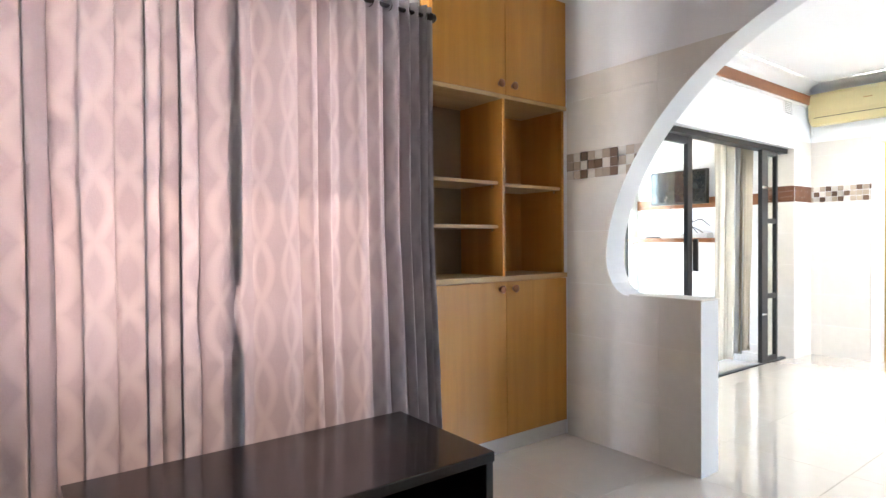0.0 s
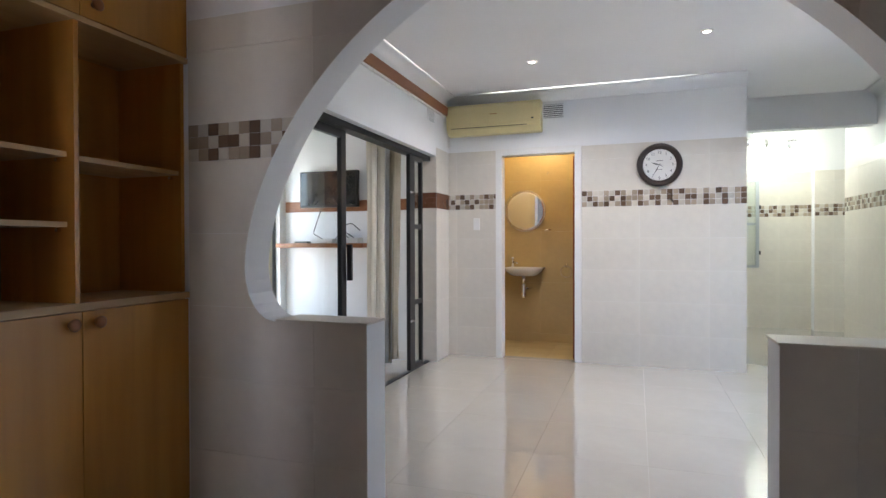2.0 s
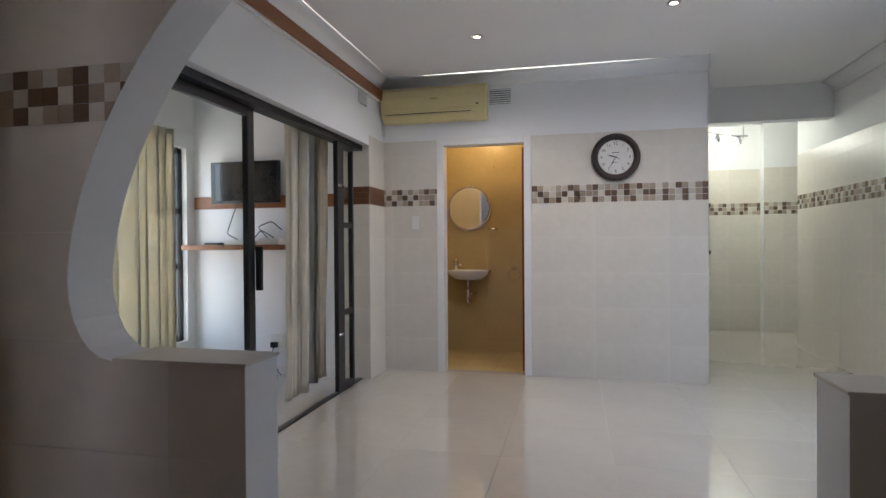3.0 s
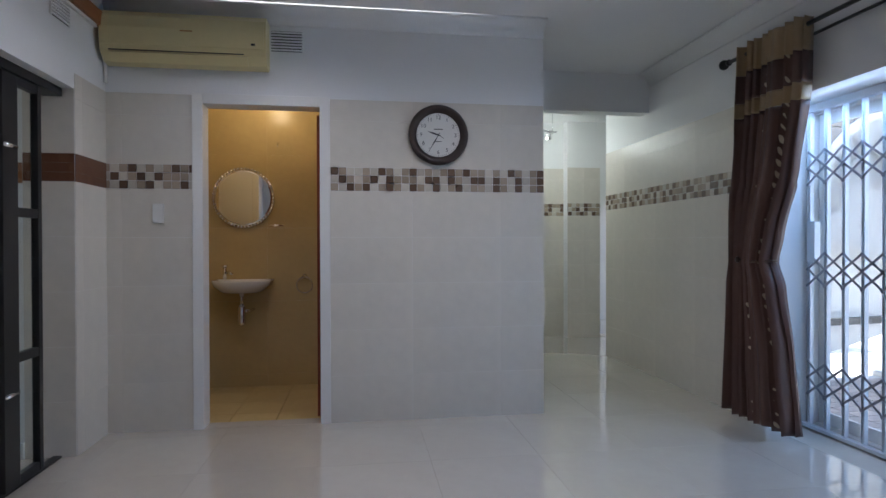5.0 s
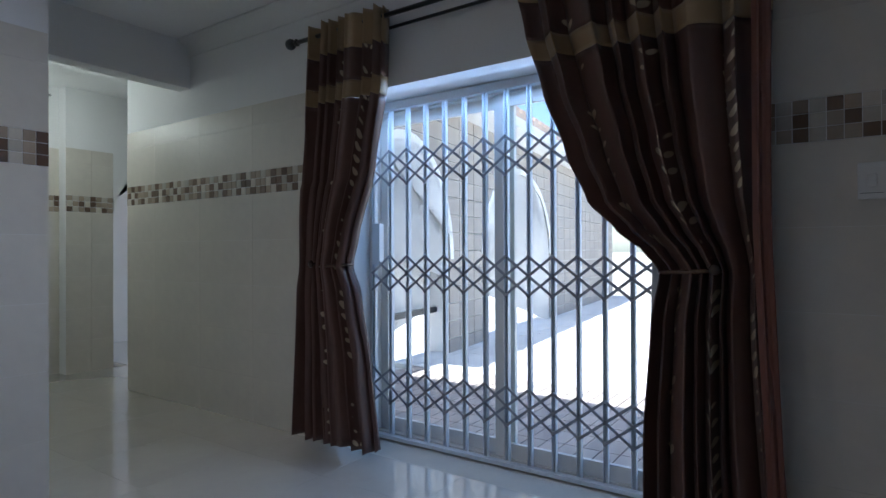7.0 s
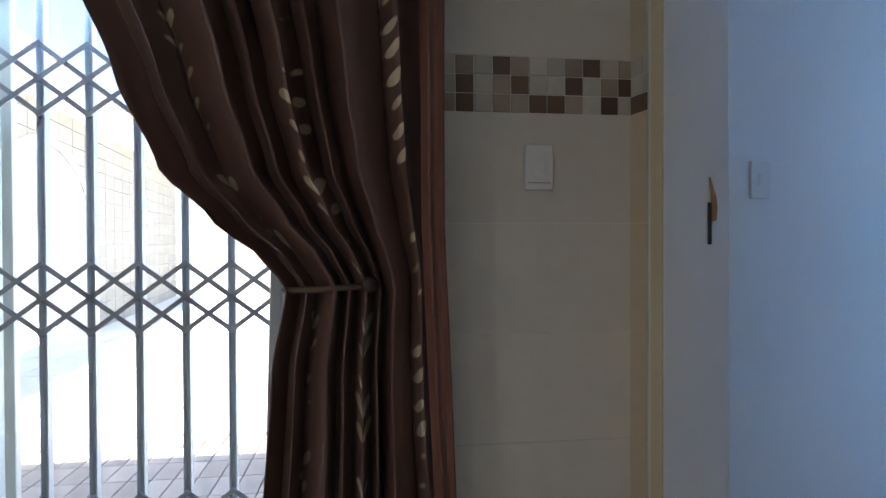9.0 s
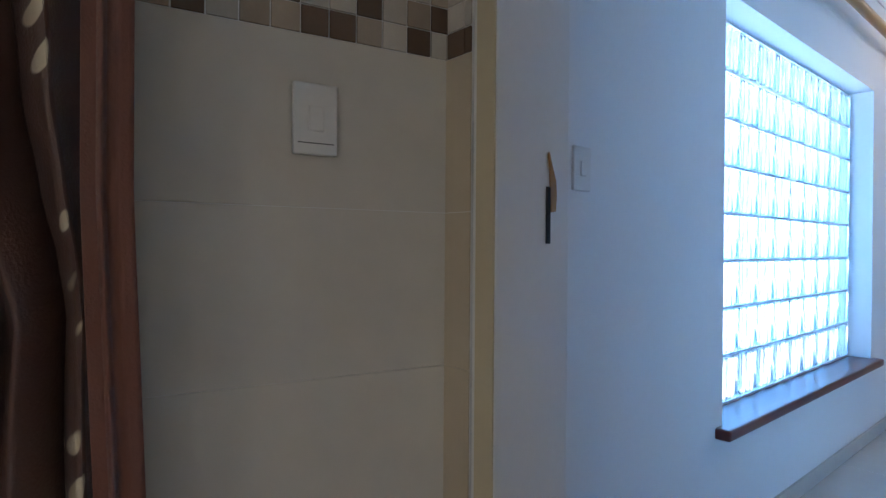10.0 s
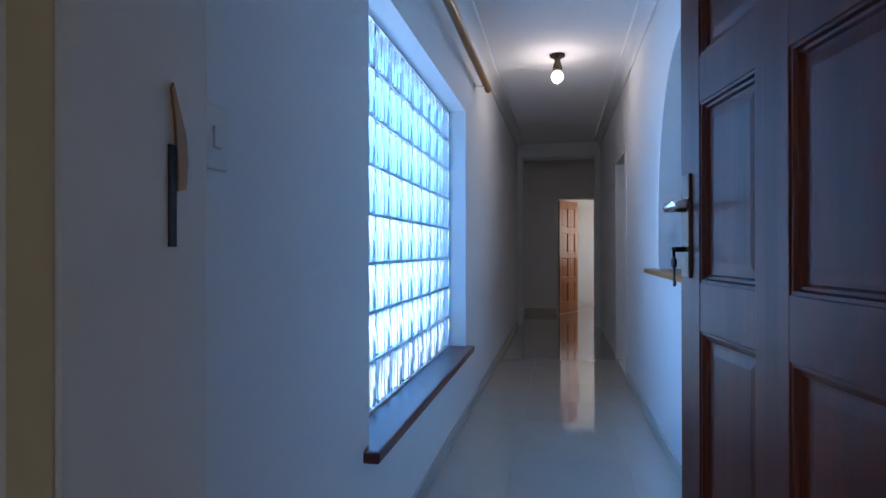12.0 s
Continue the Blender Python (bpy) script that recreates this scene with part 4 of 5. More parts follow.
def drape(x, edge_a, edge_b, z0, z1, folds, amp, rows=36, seed=0, nip=None, steps=9, uvw=1.0, hem=0.0, gather=None):
    """A hanging cloth in the plane x: its two edges as functions of height, folded in depth."""
    rnd = random.Random(seed)
    ph = [rnd.uniform(-0.5, 0.5) for _ in range(folds + 2)]
    am = [rnd.uniform(0.7, 1.25) for _ in range(folds + 2)]
    bm = bmesh.new()
    uv = bm.loops.layers.uv.new("UVMap")
    cols = folds * steps
    grid, par = [], []
    for r in range(rows + 1):
        z = z0 + (z1 - z0) * r / rows
        a, b = edge_a(z), edge_b(z)
        line, pl = [], []
        for c in range(cols + 1):
            s = c / cols
            s_cloth = s
            if gather:
                s = s * gather[1] / gather[0] if s < gather[0] else gather[1] + (s - gather[0]) * (1 - gather[1]) / (1 - gather[0])
            k = folds * (s + 0.30 / folds * math.sin(6.3 * s * 1.7 + seed) + 0.16 / folds * math.sin(6.3 * s * 4.3 + 2 * seed) - 0.30 / folds * math.sin(seed) * (1 - s) - 0.16 / folds * math.sin(2 * seed) * (1 - s))
            k = max(0.0, k)
            i = min(int(k), folds - 1)
            f = min(max(k - i, 0.0), 1.0)
            wob = 0.25 * math.sin(z * 2.3 + k * 1.7) + 0.12 * math.sin(z * 5.1 + k)
            w = math.sin(2 * math.pi * (k + ph[i] * 0.2 * math.sin(math.pi * f)) + wob)
            depth = amp(z) * (am[i] * (1 - f) + am[i + 1] * f) * w
            y = a + (b - a) * s_cloth + (b - a) / folds * (0.5 if gather else 1.0) * 0.10 * math.sin(4 * math.pi * k + wob)
            if nip and s > 0.9:
                y -= nip[2] * max(0, 1 - (abs(z - nip[0]) / nip[1]) ** 2) * (s - 0.9) / 0.1
            drop = hem * math.sin(3 * s + 0.6) if r == 0 else 0
            line.append(bm.verts.new((x + depth, y, z + drop)))
            pl.append((s_cloth * uvw, z))
        grid.append(line)
        par.append(pl)
    for r in range(rows):
        for c in range(cols):
            fc = bm.faces.new((grid[r][c], grid[r][c + 1], grid[r + 1][c + 1], grid[r + 1][c]))
            for lp, q in zip(fc.loops, (par[r][c], par[r][c + 1], par[r + 1][c + 1], par[r + 1][c])):
                lp[uv].uv = q
    return bm


def cloth_part(name, bm, material, parent, label=""):
    ob = part(name, bm, material, parent, label, True)
    md = ob.modifiers.new("thickness", 'SOLIDIFY')
    md.thickness = 0.003
    return ob


def lerp_fn(pts):
    """Straight lines through (height, value)."""
    pts = sorted(pts)

    def fn(z):
        if z <= pts[0][0]:
            return pts[0][1]
        for (a, p), (b, q) in zip(pts, pts[1:]):
            if z <= b:
                k = (z - a) / (b - a)
                k = k * k * (3 - 2 * k) * 0.5 + k * 0.5
                return p + (q - p) * k
        return pts[-1][1]
    return fn


# dining room curtains on their rod
RAX, RAZ = -0.555, 2.215
t = thing("curtain_rod", "thin dark bronze curtain rod with a ribbed finial", "curtain rod")
bm = bmesh.new()
rod(bm, (RAX, -1.15, RAZ), (RAX, 1.50, RAZ), 0.011)
part("rod", bm, M_BRONZE, t, "", True)
bm = bmesh.new()
lathe(bm, [(0.011, 0), (0.02, 0.004), (0.014, 0.010), (0.024, 0.018), (0.024, 0.03), (0.016, 0.036), (0.022, 0.044), (0.010, 0.056), (0, 0.058)], Matrix.Translation((RAX, 1.49, RAZ)) @ pose(0, 0, 0, -90, 0, 0), 18)
part("finial", bm, M_BRONZE, t, "", True)
for y in (-1.05, 1.43):
    bm = bmesh.new()
    rod(bm, (AX, y, RAZ - 0.02), (RAX, y, RAZ - 0.012), 0.008)
    part("bracket", bm, M_BRONZE, t)
for n, (ya, yb, sd) in enumerate(((-1.10, 0.60, 4), (0.572, 1.515, 9))):
    t = thing("grommet_curtain", "mauve satin curtain with a wavy silver stripe pattern hanging closed", "curtain", None, "dining room curtains")
    n_f = 9 if n == 0 else 10
    bm = drape(RAX, lambda z, q=ya: q, lambda z, q=yb, k=n: q + (0.05 * (1.2 - z) if k and z < 1.2 else 0), 0.10, RAZ + 0.045, n_f, lambda z: 0.021, 44, sd, uvw=(yb - ya), nip=(0.90, 0.15, 0.036) if n == 0 else None, steps=14, gather=(0.72, 0.52) if n else None)
    cloth_part("drop", bm, M_CURT_A, t)
    for i in range(n_f):
        y = ya + (yb - ya) * (i + 0.5) / n_f
        bm = bmesh.new()
        bmesh.ops.create_cone(bm, segments=18, radius1=0.026, radius2=0.026, depth=0.006, matrix=Matrix.Translation((RAX, y, RAZ)) @ pose(0, 0, 0, 90, 0, 20))
        part("grommet", bm, M_BRONZE, t, "dark bronze grommet ring")
w2 = thing("window_2", "white framed window behind the mauve curtains", "window")
w2["kind"] = "structure"
bm = bmesh.new()
for y in (-0.75, -0.10, 0.56, 1.20):
    box(bm, AX - 0.10, y, 0.75, AX - 0.05, y + 0.05, 2.12)
for z in (0.75, 2.07):
    box(bm, AX - 0.10, -0.75, z, AX - 0.05, 1.25, z + 0.05)
part("window_frame", bm, M_WHITE, w2)

# ---------------------------------------------------------------- glass sliding doors to the lounge
SX = -0.80
t = thing("sliding_door", "black framed glass sliding doors standing partly open", "sliding door")
t["kind"] = "structure"
part("head", B(SX - 0.05, 3.05, 1.975, SX + 0.05, 5.91, 2.02, bevel=0.002), M_BLACK, t)
part("track", B(SX - 0.01, 3.05, 0.0, SX + 0.035, 5.91, 0.010, bevel=0.002), M_BLACK, t)
part("jamb", B(SX - 0.05, 3.05, 0.014, SX + 0.05, 3.10, 1.975, bevel=0.002), M_BLACK, t)


def leaf(name, x, y0, y1, wa, wb, rails, handle_y=None):
    ps = part(name, B(x - 0.018, y0, 0.016, x + 0.018, y0 + wa, 1.973, bevel=0.003), M_BLACK, t)
    part("stile", B(x - 0.018, y1 - wb, 0.016, x + 0.018, y1, 1.973, bevel=0.003), M_BLACK, ps)
    for za, zb in rails:
        part("rail", B(x - 0.016, y0 + wa, za, x + 0.016, y1 - wb, zb, bevel=0.002), M_BLACK, ps)
    g = part("pane", B(x - 0.003, y0 + wa, 0.05, x + 0.003, y1 - wb, 1.94), M_GLASS, ps)
    g.visible_shadow = False
    return ps


lf = leaf("leaf", SX - 0.02, 3.10, 4.28, 0.05, 0.07, [(0.016, 0.07), (1.915, 1.973)])
part("pull_handle", B(SX + 0.0, 4.275, 0.90, SX + 0.04, 4.30, 1.16, bevel=0.006), M_BLACK, lf, "black pull handle")
lf = leaf("leaf", SX + 0.022, 5.395, 5.72, 0.12, 0.035, [(0.016, 0.06), (0.60, 0.645), (1.30, 1.345), (1.93, 1.973)])
for z in (0.46, 1.63):
    bm = bmesh.new()
    rod(bm, (SX + 0.04, 5.40, z), (SX + 0.04, 5.50, z), 0.011)
    part("bolt", bm, M_CHROME, lf, "chrome bolt", True)

# lounge things
t = thing("cream_curtain", "cream, white and tan curtain bunched behind the glass doors", "curtain", None, "lounge curtains")
for nm, x, ya, yb, z0, nf, m, sd in (("cream_drop", -1.00, 5.03, 5.36, 0.03, 4, M_CURT_CREAM, 21), ("white_drop", -1.03, 5.30, 5.58, 0.05, 3, M_LINING, 23), ("tan_drop", -1.01, 5.52, 5.78, 0.06, 3, M_CURT_TAN, 25)):
    cloth_part(nm, drape(x, lambda z, q=ya: q - 0.03 * (2 - z), lambda z, q=yb: q - 0.02 * (2 - z), z0, 2.06, nf, lambda z: 0.035, 24, sd, uvw=0.6, hem=0.02), m, t)
t = thing("cream_curtain", "cream curtain drawn back from the barred window", "curtain", None, "lounge curtains")
bm = drape(-2.30, lambda z: 4.2, lambda z: 5.45, 0.04, 2.15, 10, lambda z: 0.05, 24, 22, uvw=1.2)
cloth_part("drop", bm, M_CURT_CREAM, t)
w3 = thing("window_3", "tall black framed window with security bars", "window")
w3["kind"] = "structure"
bm = bmesh.new()
for y in (4.0, 4.9, 5.75):
    box(bm, -2.50, y, 0.30, -2.46, y + 0.05, 2.05)
for z in (0.30, 0.95, 1.45, 2.0):
    box(bm, -2.50, 4.0, z, -2.46, 5.80, z + 0.05)
part("window_frame", bm, M_BLACK, w3)
bm = bmesh.new()
for i in range(16):
    rod(bm, (-2.44, 4.06 + 0.11 * i, 0.3), (-2.44, 4.06 + 0.11 * i, 2.05), 0.006, 8)
for z in (0.6, 1.2, 1.75):
    for i in range(15):
        lathe(bm, [(0.03, -0.003), (0.036, 0), (0.03, 0.003)], Matrix.Translation((-2.44, 4.115 + 0.11 * i, z)) @ pose(0, 0, 0, 0, 90, 0), 12)
part("bars", bm, M_BLACK, w3, "black security bars")

t = thing("television", "small flat television on the lounge wall", "television", Matrix.Translation((-1.84, 5.84, 1.73)))
part("housing", B(-0.335, -0.02, -0.19, 0.335, 0.03, 0.185, bevel=0.008), M_BLACKPL, t)
part("screen", B(-0.315, -0.0225, -0.165, 0.315, -0.019, 0.170), M_SCREEN, t, "dark glossy screen")
part("wall_mount", B(-0.1, 0.03, -0.1, 0.1, 0.07, 0.1), M_BLACK, t)
t = thing("wall_shelf", "thick brown wooden wall shelf", "shelf")
part("board", B(-2.38, 5.68, 1.125, -1.38, 5.908, 1.17, bevel=0.004), M_PELMET, t)
bm = B(-1.98, 5.73, 1.17, -1.74, 5.86, 1.215, bevel=0.008)
single("router_box", bm, M_SWITCH, "white router box on the shelf with cables", "router")
bm = B(-2.2, 5.75, 1.17, -2.05, 5.83, 1.19, bevel=0.005)
single("remote_control", bm, M_BLACKPL, "black remote control on the shelf", "remote control")
bm = B(-1.66, 5.74, 1.17, -1.46, 5.86, 1.225, bevel=0.006)
single("decoder_box", bm, M_SWITCH, "pale grey decoder box on the shelf", "decoder")
for i, pts in enumerate(([(-1.9, 5.86, 1.2), (-2.05, 5.87, 1.27), (-2.0, 5.87, 1.40), (-1.95, 5.88, 1.54)], [(-1.62, 5.87, 1.21), (-1.74, 5.87, 1.33), (-1.60, 5.87, 1.38), (-1.50, 5.87, 1.30)], [(-1.8, 5.87, 1.2), (-1.7, 5.86, 1.30), (-1.62, 5.86, 1.26), (-1.56, 5.86, 1.22)])):
    bm = bmesh.new()
    fine = []
    for a in range(len(pts) - 1):
        for k in range(5):
            fine.append(Vector(pts[a]).lerp(Vector(pts[a + 1]), k / 5))
    fine.append(Vector(pts[-1]))
    sm = [fine[0]] + [(fine[k - 1] + 2 * fine[k] + fine[k + 1]) / 4 for k in range(1, len(fine) - 1)] + [fine[-1]]
    tube(bm, sm, 0.005, 8)
    single("cable", bm, M_BLACKPL, "thin black cable looped above the shelf", "cable", None, "lounge cables", True)
t = thing("wall_socket", "white wall socket with a black plug", "socket", Matrix.Translation((-1.57, 5.905, 0.30)))
part("plate", B(-0.06, -0.009, -0.045, 0.06, 0.004, 0.075, bevel=0.003), M_SWITCH, t)
bm = B(-0.05, -0.05, -0.05, 0.01, -0.009, 0.0, bevel=0.008)
tube(bm, [(-0.02, -0.04, -0.04), (-0.03, -0.05, -0.10), (-0.01, -0.05, -0.18), (0.03, -0.05, -0.26), (0.06, -0.05, -0.29)], 0.004, 8)
part("plug", bm, M_BLACKPL, t, "black plug with its cord")
bm = B(-2.40, 5.895, 1.50, -0.952, 5.909, 1.61)
structure("trim_lounge_band", bm, M_PELMET, "brown band along the lounge wall", "trim")
bm = B(-2.40, 5.896, 0.0, -0.952, 5.909, 0.09)
structure("baseboard_lounge", bm, M_WHITE, "white lounge skirting board", "baseboard")

# pelmet board and cornice rail above the glass doors
t = thing("pelmet_rail", "brown varnished wooden curtain rail high on the wall", "curtain rail")
part("board", B(LX + 0.004, 2.80, 2.455, LX + 0.045, 6.17, 2.545, bevel=0.006), M_PELMET, t)
part("track", B(LX + 0.012, 2.85, 2.437, LX + 0.030, 6.12, 2.454), M_WHITE, t)


def wall_vent(m, w, h, slats, label):
    t = thing("air_vent", label, "vent", m, "wall vents")
    part("backing", B(0, 0.002, 0, w, 0.004, h), M_INK, t)
    for i in range(slats):
        z = h * (i + 0.5) / slats
        part("slat", B(0, -0.008, z - h / slats * 0.30, w, 0.002, z + h / slats * 0.22, bevel=0.0015), M_PAINT, t)
    for x in (0, w):
        part("border", B(x - 0.006, -0.006, -0.004, x + 0.006, 0.002, h + 0.004), M_PAINT, t)


wall_vent(Matrix.Translation((0.294, 6.293, 2.398)), 0.203, 0.13, 7, "white louvred vent beside the air conditioner")
wall_vent(Matrix.Translation((LX + 0.006, 5.66, 2.335)) @ pose(0, 0, 0, 0, 0, -90) @ Matrix.Rotation(math.pi, 4, 'Z'), 0.19, 0.12, 7, "white louvred vent above the sliding doors")


def air_conditioner():
    t = thing("air_conditioner", "yellowed ivory split air conditioner under the ceiling", "air conditioner", Matrix.Translation((-0.185, 6.298, 2.255)))
    w = 0.475
    prof = [(0, 0.02), (-0.03, 0.0), (-0.10, 0.012), (-0.148, 0.06), (-0.158, 0.11), (-0.160, 0.20), (-0.150, 0.27), (-0.12, 0.305), (0, 0.305)]
    bm = prism(bmesh.new(), prof, Matrix(((0, 0, 1, -w), (1, 0, 0, 0), (0, 1, 0, 0), (0, 0, 0, 1))), 2 * w)
    part("housing", bm, M_IVORY, t)
    bm = prism(bmesh.new(), [(-0.157, 0.095), (-0.163, 0.10), (-0.166, 0.2), (-0.157, 0.262), (-0.150, 0.262), (-0.158, 0.2)], Matrix(((0, 0, 1, -w + 0.012), (1, 0, 0, 0), (0, 1, 0, 0), (0, 0, 0, 1))), 2 * w - 0.024)
    part("front_panel", bm, M_IVORY, t)
    bm = prism(bmesh.new(), [(-0.105, 0.010), (-0.150, 0.056), (-0.156, 0.052), (-0.110, 0.004)], Matrix(((0, 0, 1, -w + 0.05), (1, 0, 0, 0), (0, 1, 0, 0), (0, 0, 0, 1))), 2 * w - 0.16)
    part("louvre", bm, M_IVORY, t)
    # black strip laid on the housing for the shade in the gap above the louvre
    part("louvre_shade_line", B(-w + 0.05, -0.1555, 0.064, w - 0.13, -0.150, 0.069), M_INK, t)
    part("display", B(w - 0.085, -0.169, 0.118, w - 0.062, -0.160, 0.130), M_INK, t, "small dark display")
    part("badge", B(-0.02, -0.1685, 0.185, 0.05, -0.160, 0.192), M_POLE, t)
    bm = bmesh.new()
    tube(bm, [(-w + 0.01, -0.05, 0.06), (-w - 0.012, -0.04, 0.03), (-w - 0.018, -0.03, -0.03), (-w - 0.02, -0.02, -0.10)], 0.012)
    part("pipe", bm, M_SWITCH, t, "white drain pipe", True)


air_conditioner()


def letter(text, size, m, material, parent, name="numeral"):
    c = bpy.data.curves.new(name, 'FONT')
    c.body, c.size, c.align_x, c.align_y, c.extrude, c.resolution_u = text, size, 'CENTER', 'CENTER', 0.0006, 2
    tmp = bpy.data.objects.new(name, c)
    me = bpy.data.meshes.new_from_object(tmp)
    bpy.data.objects.remove(tmp)
    me.materials.append(material)
    ob = new(name, me)
    ob.parent = parent
    ob.matrix_local = m
    return ob


def wall_clock():
    t = thing("wall_clock", "round dark rimmed wall clock showing twenty-five to ten", "clock", Matrix.Translation((1.372, 6.292, 1.886)) @ pose(0, 0, 0, 90, 0, 0))
    bm = bmesh.new()
    lathe(bm, [(0.0, -0.004), (0.185, -0.004), (0.198, 0.006), (0.200, 0.022), (0.190, 0.036), (0.176, 0.040), (0.160, 0.034), (0.152, 0.022), (0.147, 0.020), (0.145, 0.014)], seg=56)
    part("rim", bm, M_DARK, t, "dark brown rim", True)
    bm = bmesh.new()
    lathe(bm, [(0, 0.0145), (0.148, 0.014)], seg=48)
    face = part("face", bm, M_FACE, t, "ivory dial")
    for i in range(12):
        a = radians(90 - 30 * (i + 1))
        letter(str(i + 1), 0.036, Matrix.Translation((0.115 * math.cos(a), 0.115 * math.sin(a), 0.0155)), M_INK, face)
    bm = bmesh.new()
    for i in range(60):
        a = radians(6 * i)
        q = Matrix.Rotation(a, 4, 'Z')
        w = 0.0016 if i % 5 == 0 else 0.0007
        vs = [bm.verts.new(q @ Vector(p)) for p in ((-w, 0.134, 0.0155), (w, 0.134, 0.0155), (w, 0.141, 0.0155), (-w, 0.141, 0.0155))]
        bm.faces.new(vs)
    part("minute_track", bm, M_INK, face)
    part("print", B(-0.03, 0.036, 0.015, 0.03, 0.041, 0.0156), M_INK, face)
    part("print", B(-0.022, -0.045, 0.015, 0.022, -0.041, 0.0156), M_INK, face)
    for nm, ang, ln, w in (("hour_hand", 9.58 * 30, 0.075, 0.006), ("minute_hand", 35 * 6, 0.112, 0.004), ("second_hand", 20 * 6, 0.05, 0.0015)):
        bm = bmesh.new()
        q = Matrix.Rotation(radians(-ang), 4, 'Z')
        prism(bm, [(-w * 0.4, -0.018), (w * 0.4, -0.018), (w, ln * 0.5), (0.0004, ln), (-0.0004, ln), (-w, ln * 0.5)], q @ Matrix.Translation((0, 0, 0.018)), 0.0012)
        lathe(bm, [(0, 0.0192), (0.006, 0.0192), (0.006, 0.017)], seg=10)
        part(nm, bm, M_INK, t)


wall_clock()

# ---------------------------------------------------------------- gate, glass door and brown curtains
GX = 3.665
t = thing("trellis_gate", "white painted folding steel trellis gate, closed across the doorway", "gate")
n_bars, pitch = 14, 0.1308
ys = [4.050 + pitch * i for i in range(n_bars)]
bm = prism(bmesh.new(), [(-0.016, -0.011), (0.010, -0.011), (0.010, 0.011), (-0.016, 0.011), (-0.016, 0.009), (0.008, 0.009), (0.008, -0.009), (-0.016, -0.009)], Matrix.Translation((0, 0, 0.03)), GZ - 0.08)
bar_me = mesh_of("bar", bm, M_FRAMEWHITE)
for y in ys:
    ob = new("bar", bar_me)
    ob.location = (GX, y, 0)
    ob.parent = t
BANDS = (0.22, 0.90, 1.53)
ln = math.hypot(pitch, 0.1)
strip = {}
for s in (1, -1):
    bm = bmesh.new()
    q = Matrix.Translation((0.004 * s - 0.022, pitch / 2, 0.05)) @ Matrix.Rotation(math.atan2(0.1 * s, pitch), 4, 'X')
    vs = [q @ Vector((x, y, z)) for x in (-0.0015, 0.0015) for y in (-ln / 2 - 0.008, ln / 2 + 0.008) for z in (-0.007, 0.007)]
    w = [bm.verts.new(p) for p in vs]
    for f in ((0, 1, 3, 2), (4, 6, 7, 5), (0, 4, 5, 1), (2, 3, 7, 6), (0, 2, 6, 4), (1, 5, 7, 3)):
        bm.faces.new([w[i] for i in f])
    strip[s] = mesh_of("lattice_strip", bm, M_STRIP)
for z in BANDS:
    for y in ys[:-1]:
        for row, s in ((0, 1), (0, -1), (1, 1), (1, -1)):
            ob = new("lattice_strip", strip[s])
            ob.location = (GX, y, z + 0.1 * row)
            ob.parent = t
part("top_track", B(GX - 0.02, GY0, GZ - 0.05, GX + 0.025, GY1, GZ - 0.005, bevel=0.003), M_FRAMEWHITE, t)
part("floor_track", B(GX - 0.018, GY0, 0.0, GX + 0.02, GY1, 0.022, bevel=0.003), M_FRAMEWHITE, t)
part("lock_box", B(GX - 0.02, 5.70, 1.05, GX + 0.02, 5.76, 1.30, bevel=0.004), M_FRAMEWHITE, t)

t = thing("patio_door", "white aluminium glass patio door behind the gate", "patio door")
t["kind"] = "structure"
FX = 3.715
for nm, q in (("jamb", (GY0, GY0 + 0.06, 0, GZ)), ("jamb", (GY1 - 0.06, GY1, 0, GZ)), ("head", (GY0 + 0.06, GY1 - 0.06, GZ - 0.06, GZ)), ("threshold", (GY0 + 0.06, GY1 - 0.06, 0, 0.03))):
    part(nm, B(FX - 0.024, q[0], q[2], FX + 0.05, q[1], q[3], bevel=0.003), M_WHITE, t)
for x, a, b in ((FX - 0.004, GY0 + 0.062, 4.93), (FX + 0.026, 4.825, GY1 - 0.062)):
    st = part("stile", B(x - 0.014, a, 0.031, x + 0.014, a + 0.055, GZ - 0.062, bevel=0.003), M_WHITE, t)
    part("stile", B(x - 0.014, b - 0.055, 0.031, x + 0.014, b, GZ - 0.062, bevel=0.003), M_WHITE, t)
    part("rail", B(x - 0.013, a + 0.056, 0.032, x + 0.013, b - 0.056, 0.11, bevel=0.003), M_WHITE, t)
    part("rail", B(x - 0.013, a + 0.056, GZ - 0.13, x + 0.013, b - 0.056, GZ - 0.063, bevel=0.003), M_WHITE, t)
    g = part("pane", B(x - 0.002, a + 0.056, 0.11, x + 0.002, b - 0.056, GZ - 0.13), M_GLASS, t)
    g.visible_shadow = False

t = thing("double_curtain_rod", "black double curtain rod with round finials over the gate", "curtain rod")
RX, RZ = W - 0.10, 2.375
for x, z, y1 in ((RX, RZ, 6.06), (RX + 0.055, RZ - 0.045, 6.0)):
    bm = bmesh.new()
    rod(bm, (x, 3.25, z), (x, y1, z), 0.013 if x == RX else 0.009, 14)
    part("rod", bm, M_BLACK, t, "", True)
bm = bmesh.new()
bmesh.ops.create_uvsphere(bm, u_segments=18, v_segments=12, radius=0.033)
bmesh.ops.translate(bm, verts=bm.verts, vec=(RX, 6.105, RZ))
lathe(bm, [(0.013, 0), (0.022, 0.01), (0.013, 0.02), (0.013, 0.04)], Matrix.Translation((RX, 6.04, RZ)) @ pose(0, 0, 0, -90, 0, 0), 14)
part("finial", bm, M_BLACK, t, "", True)
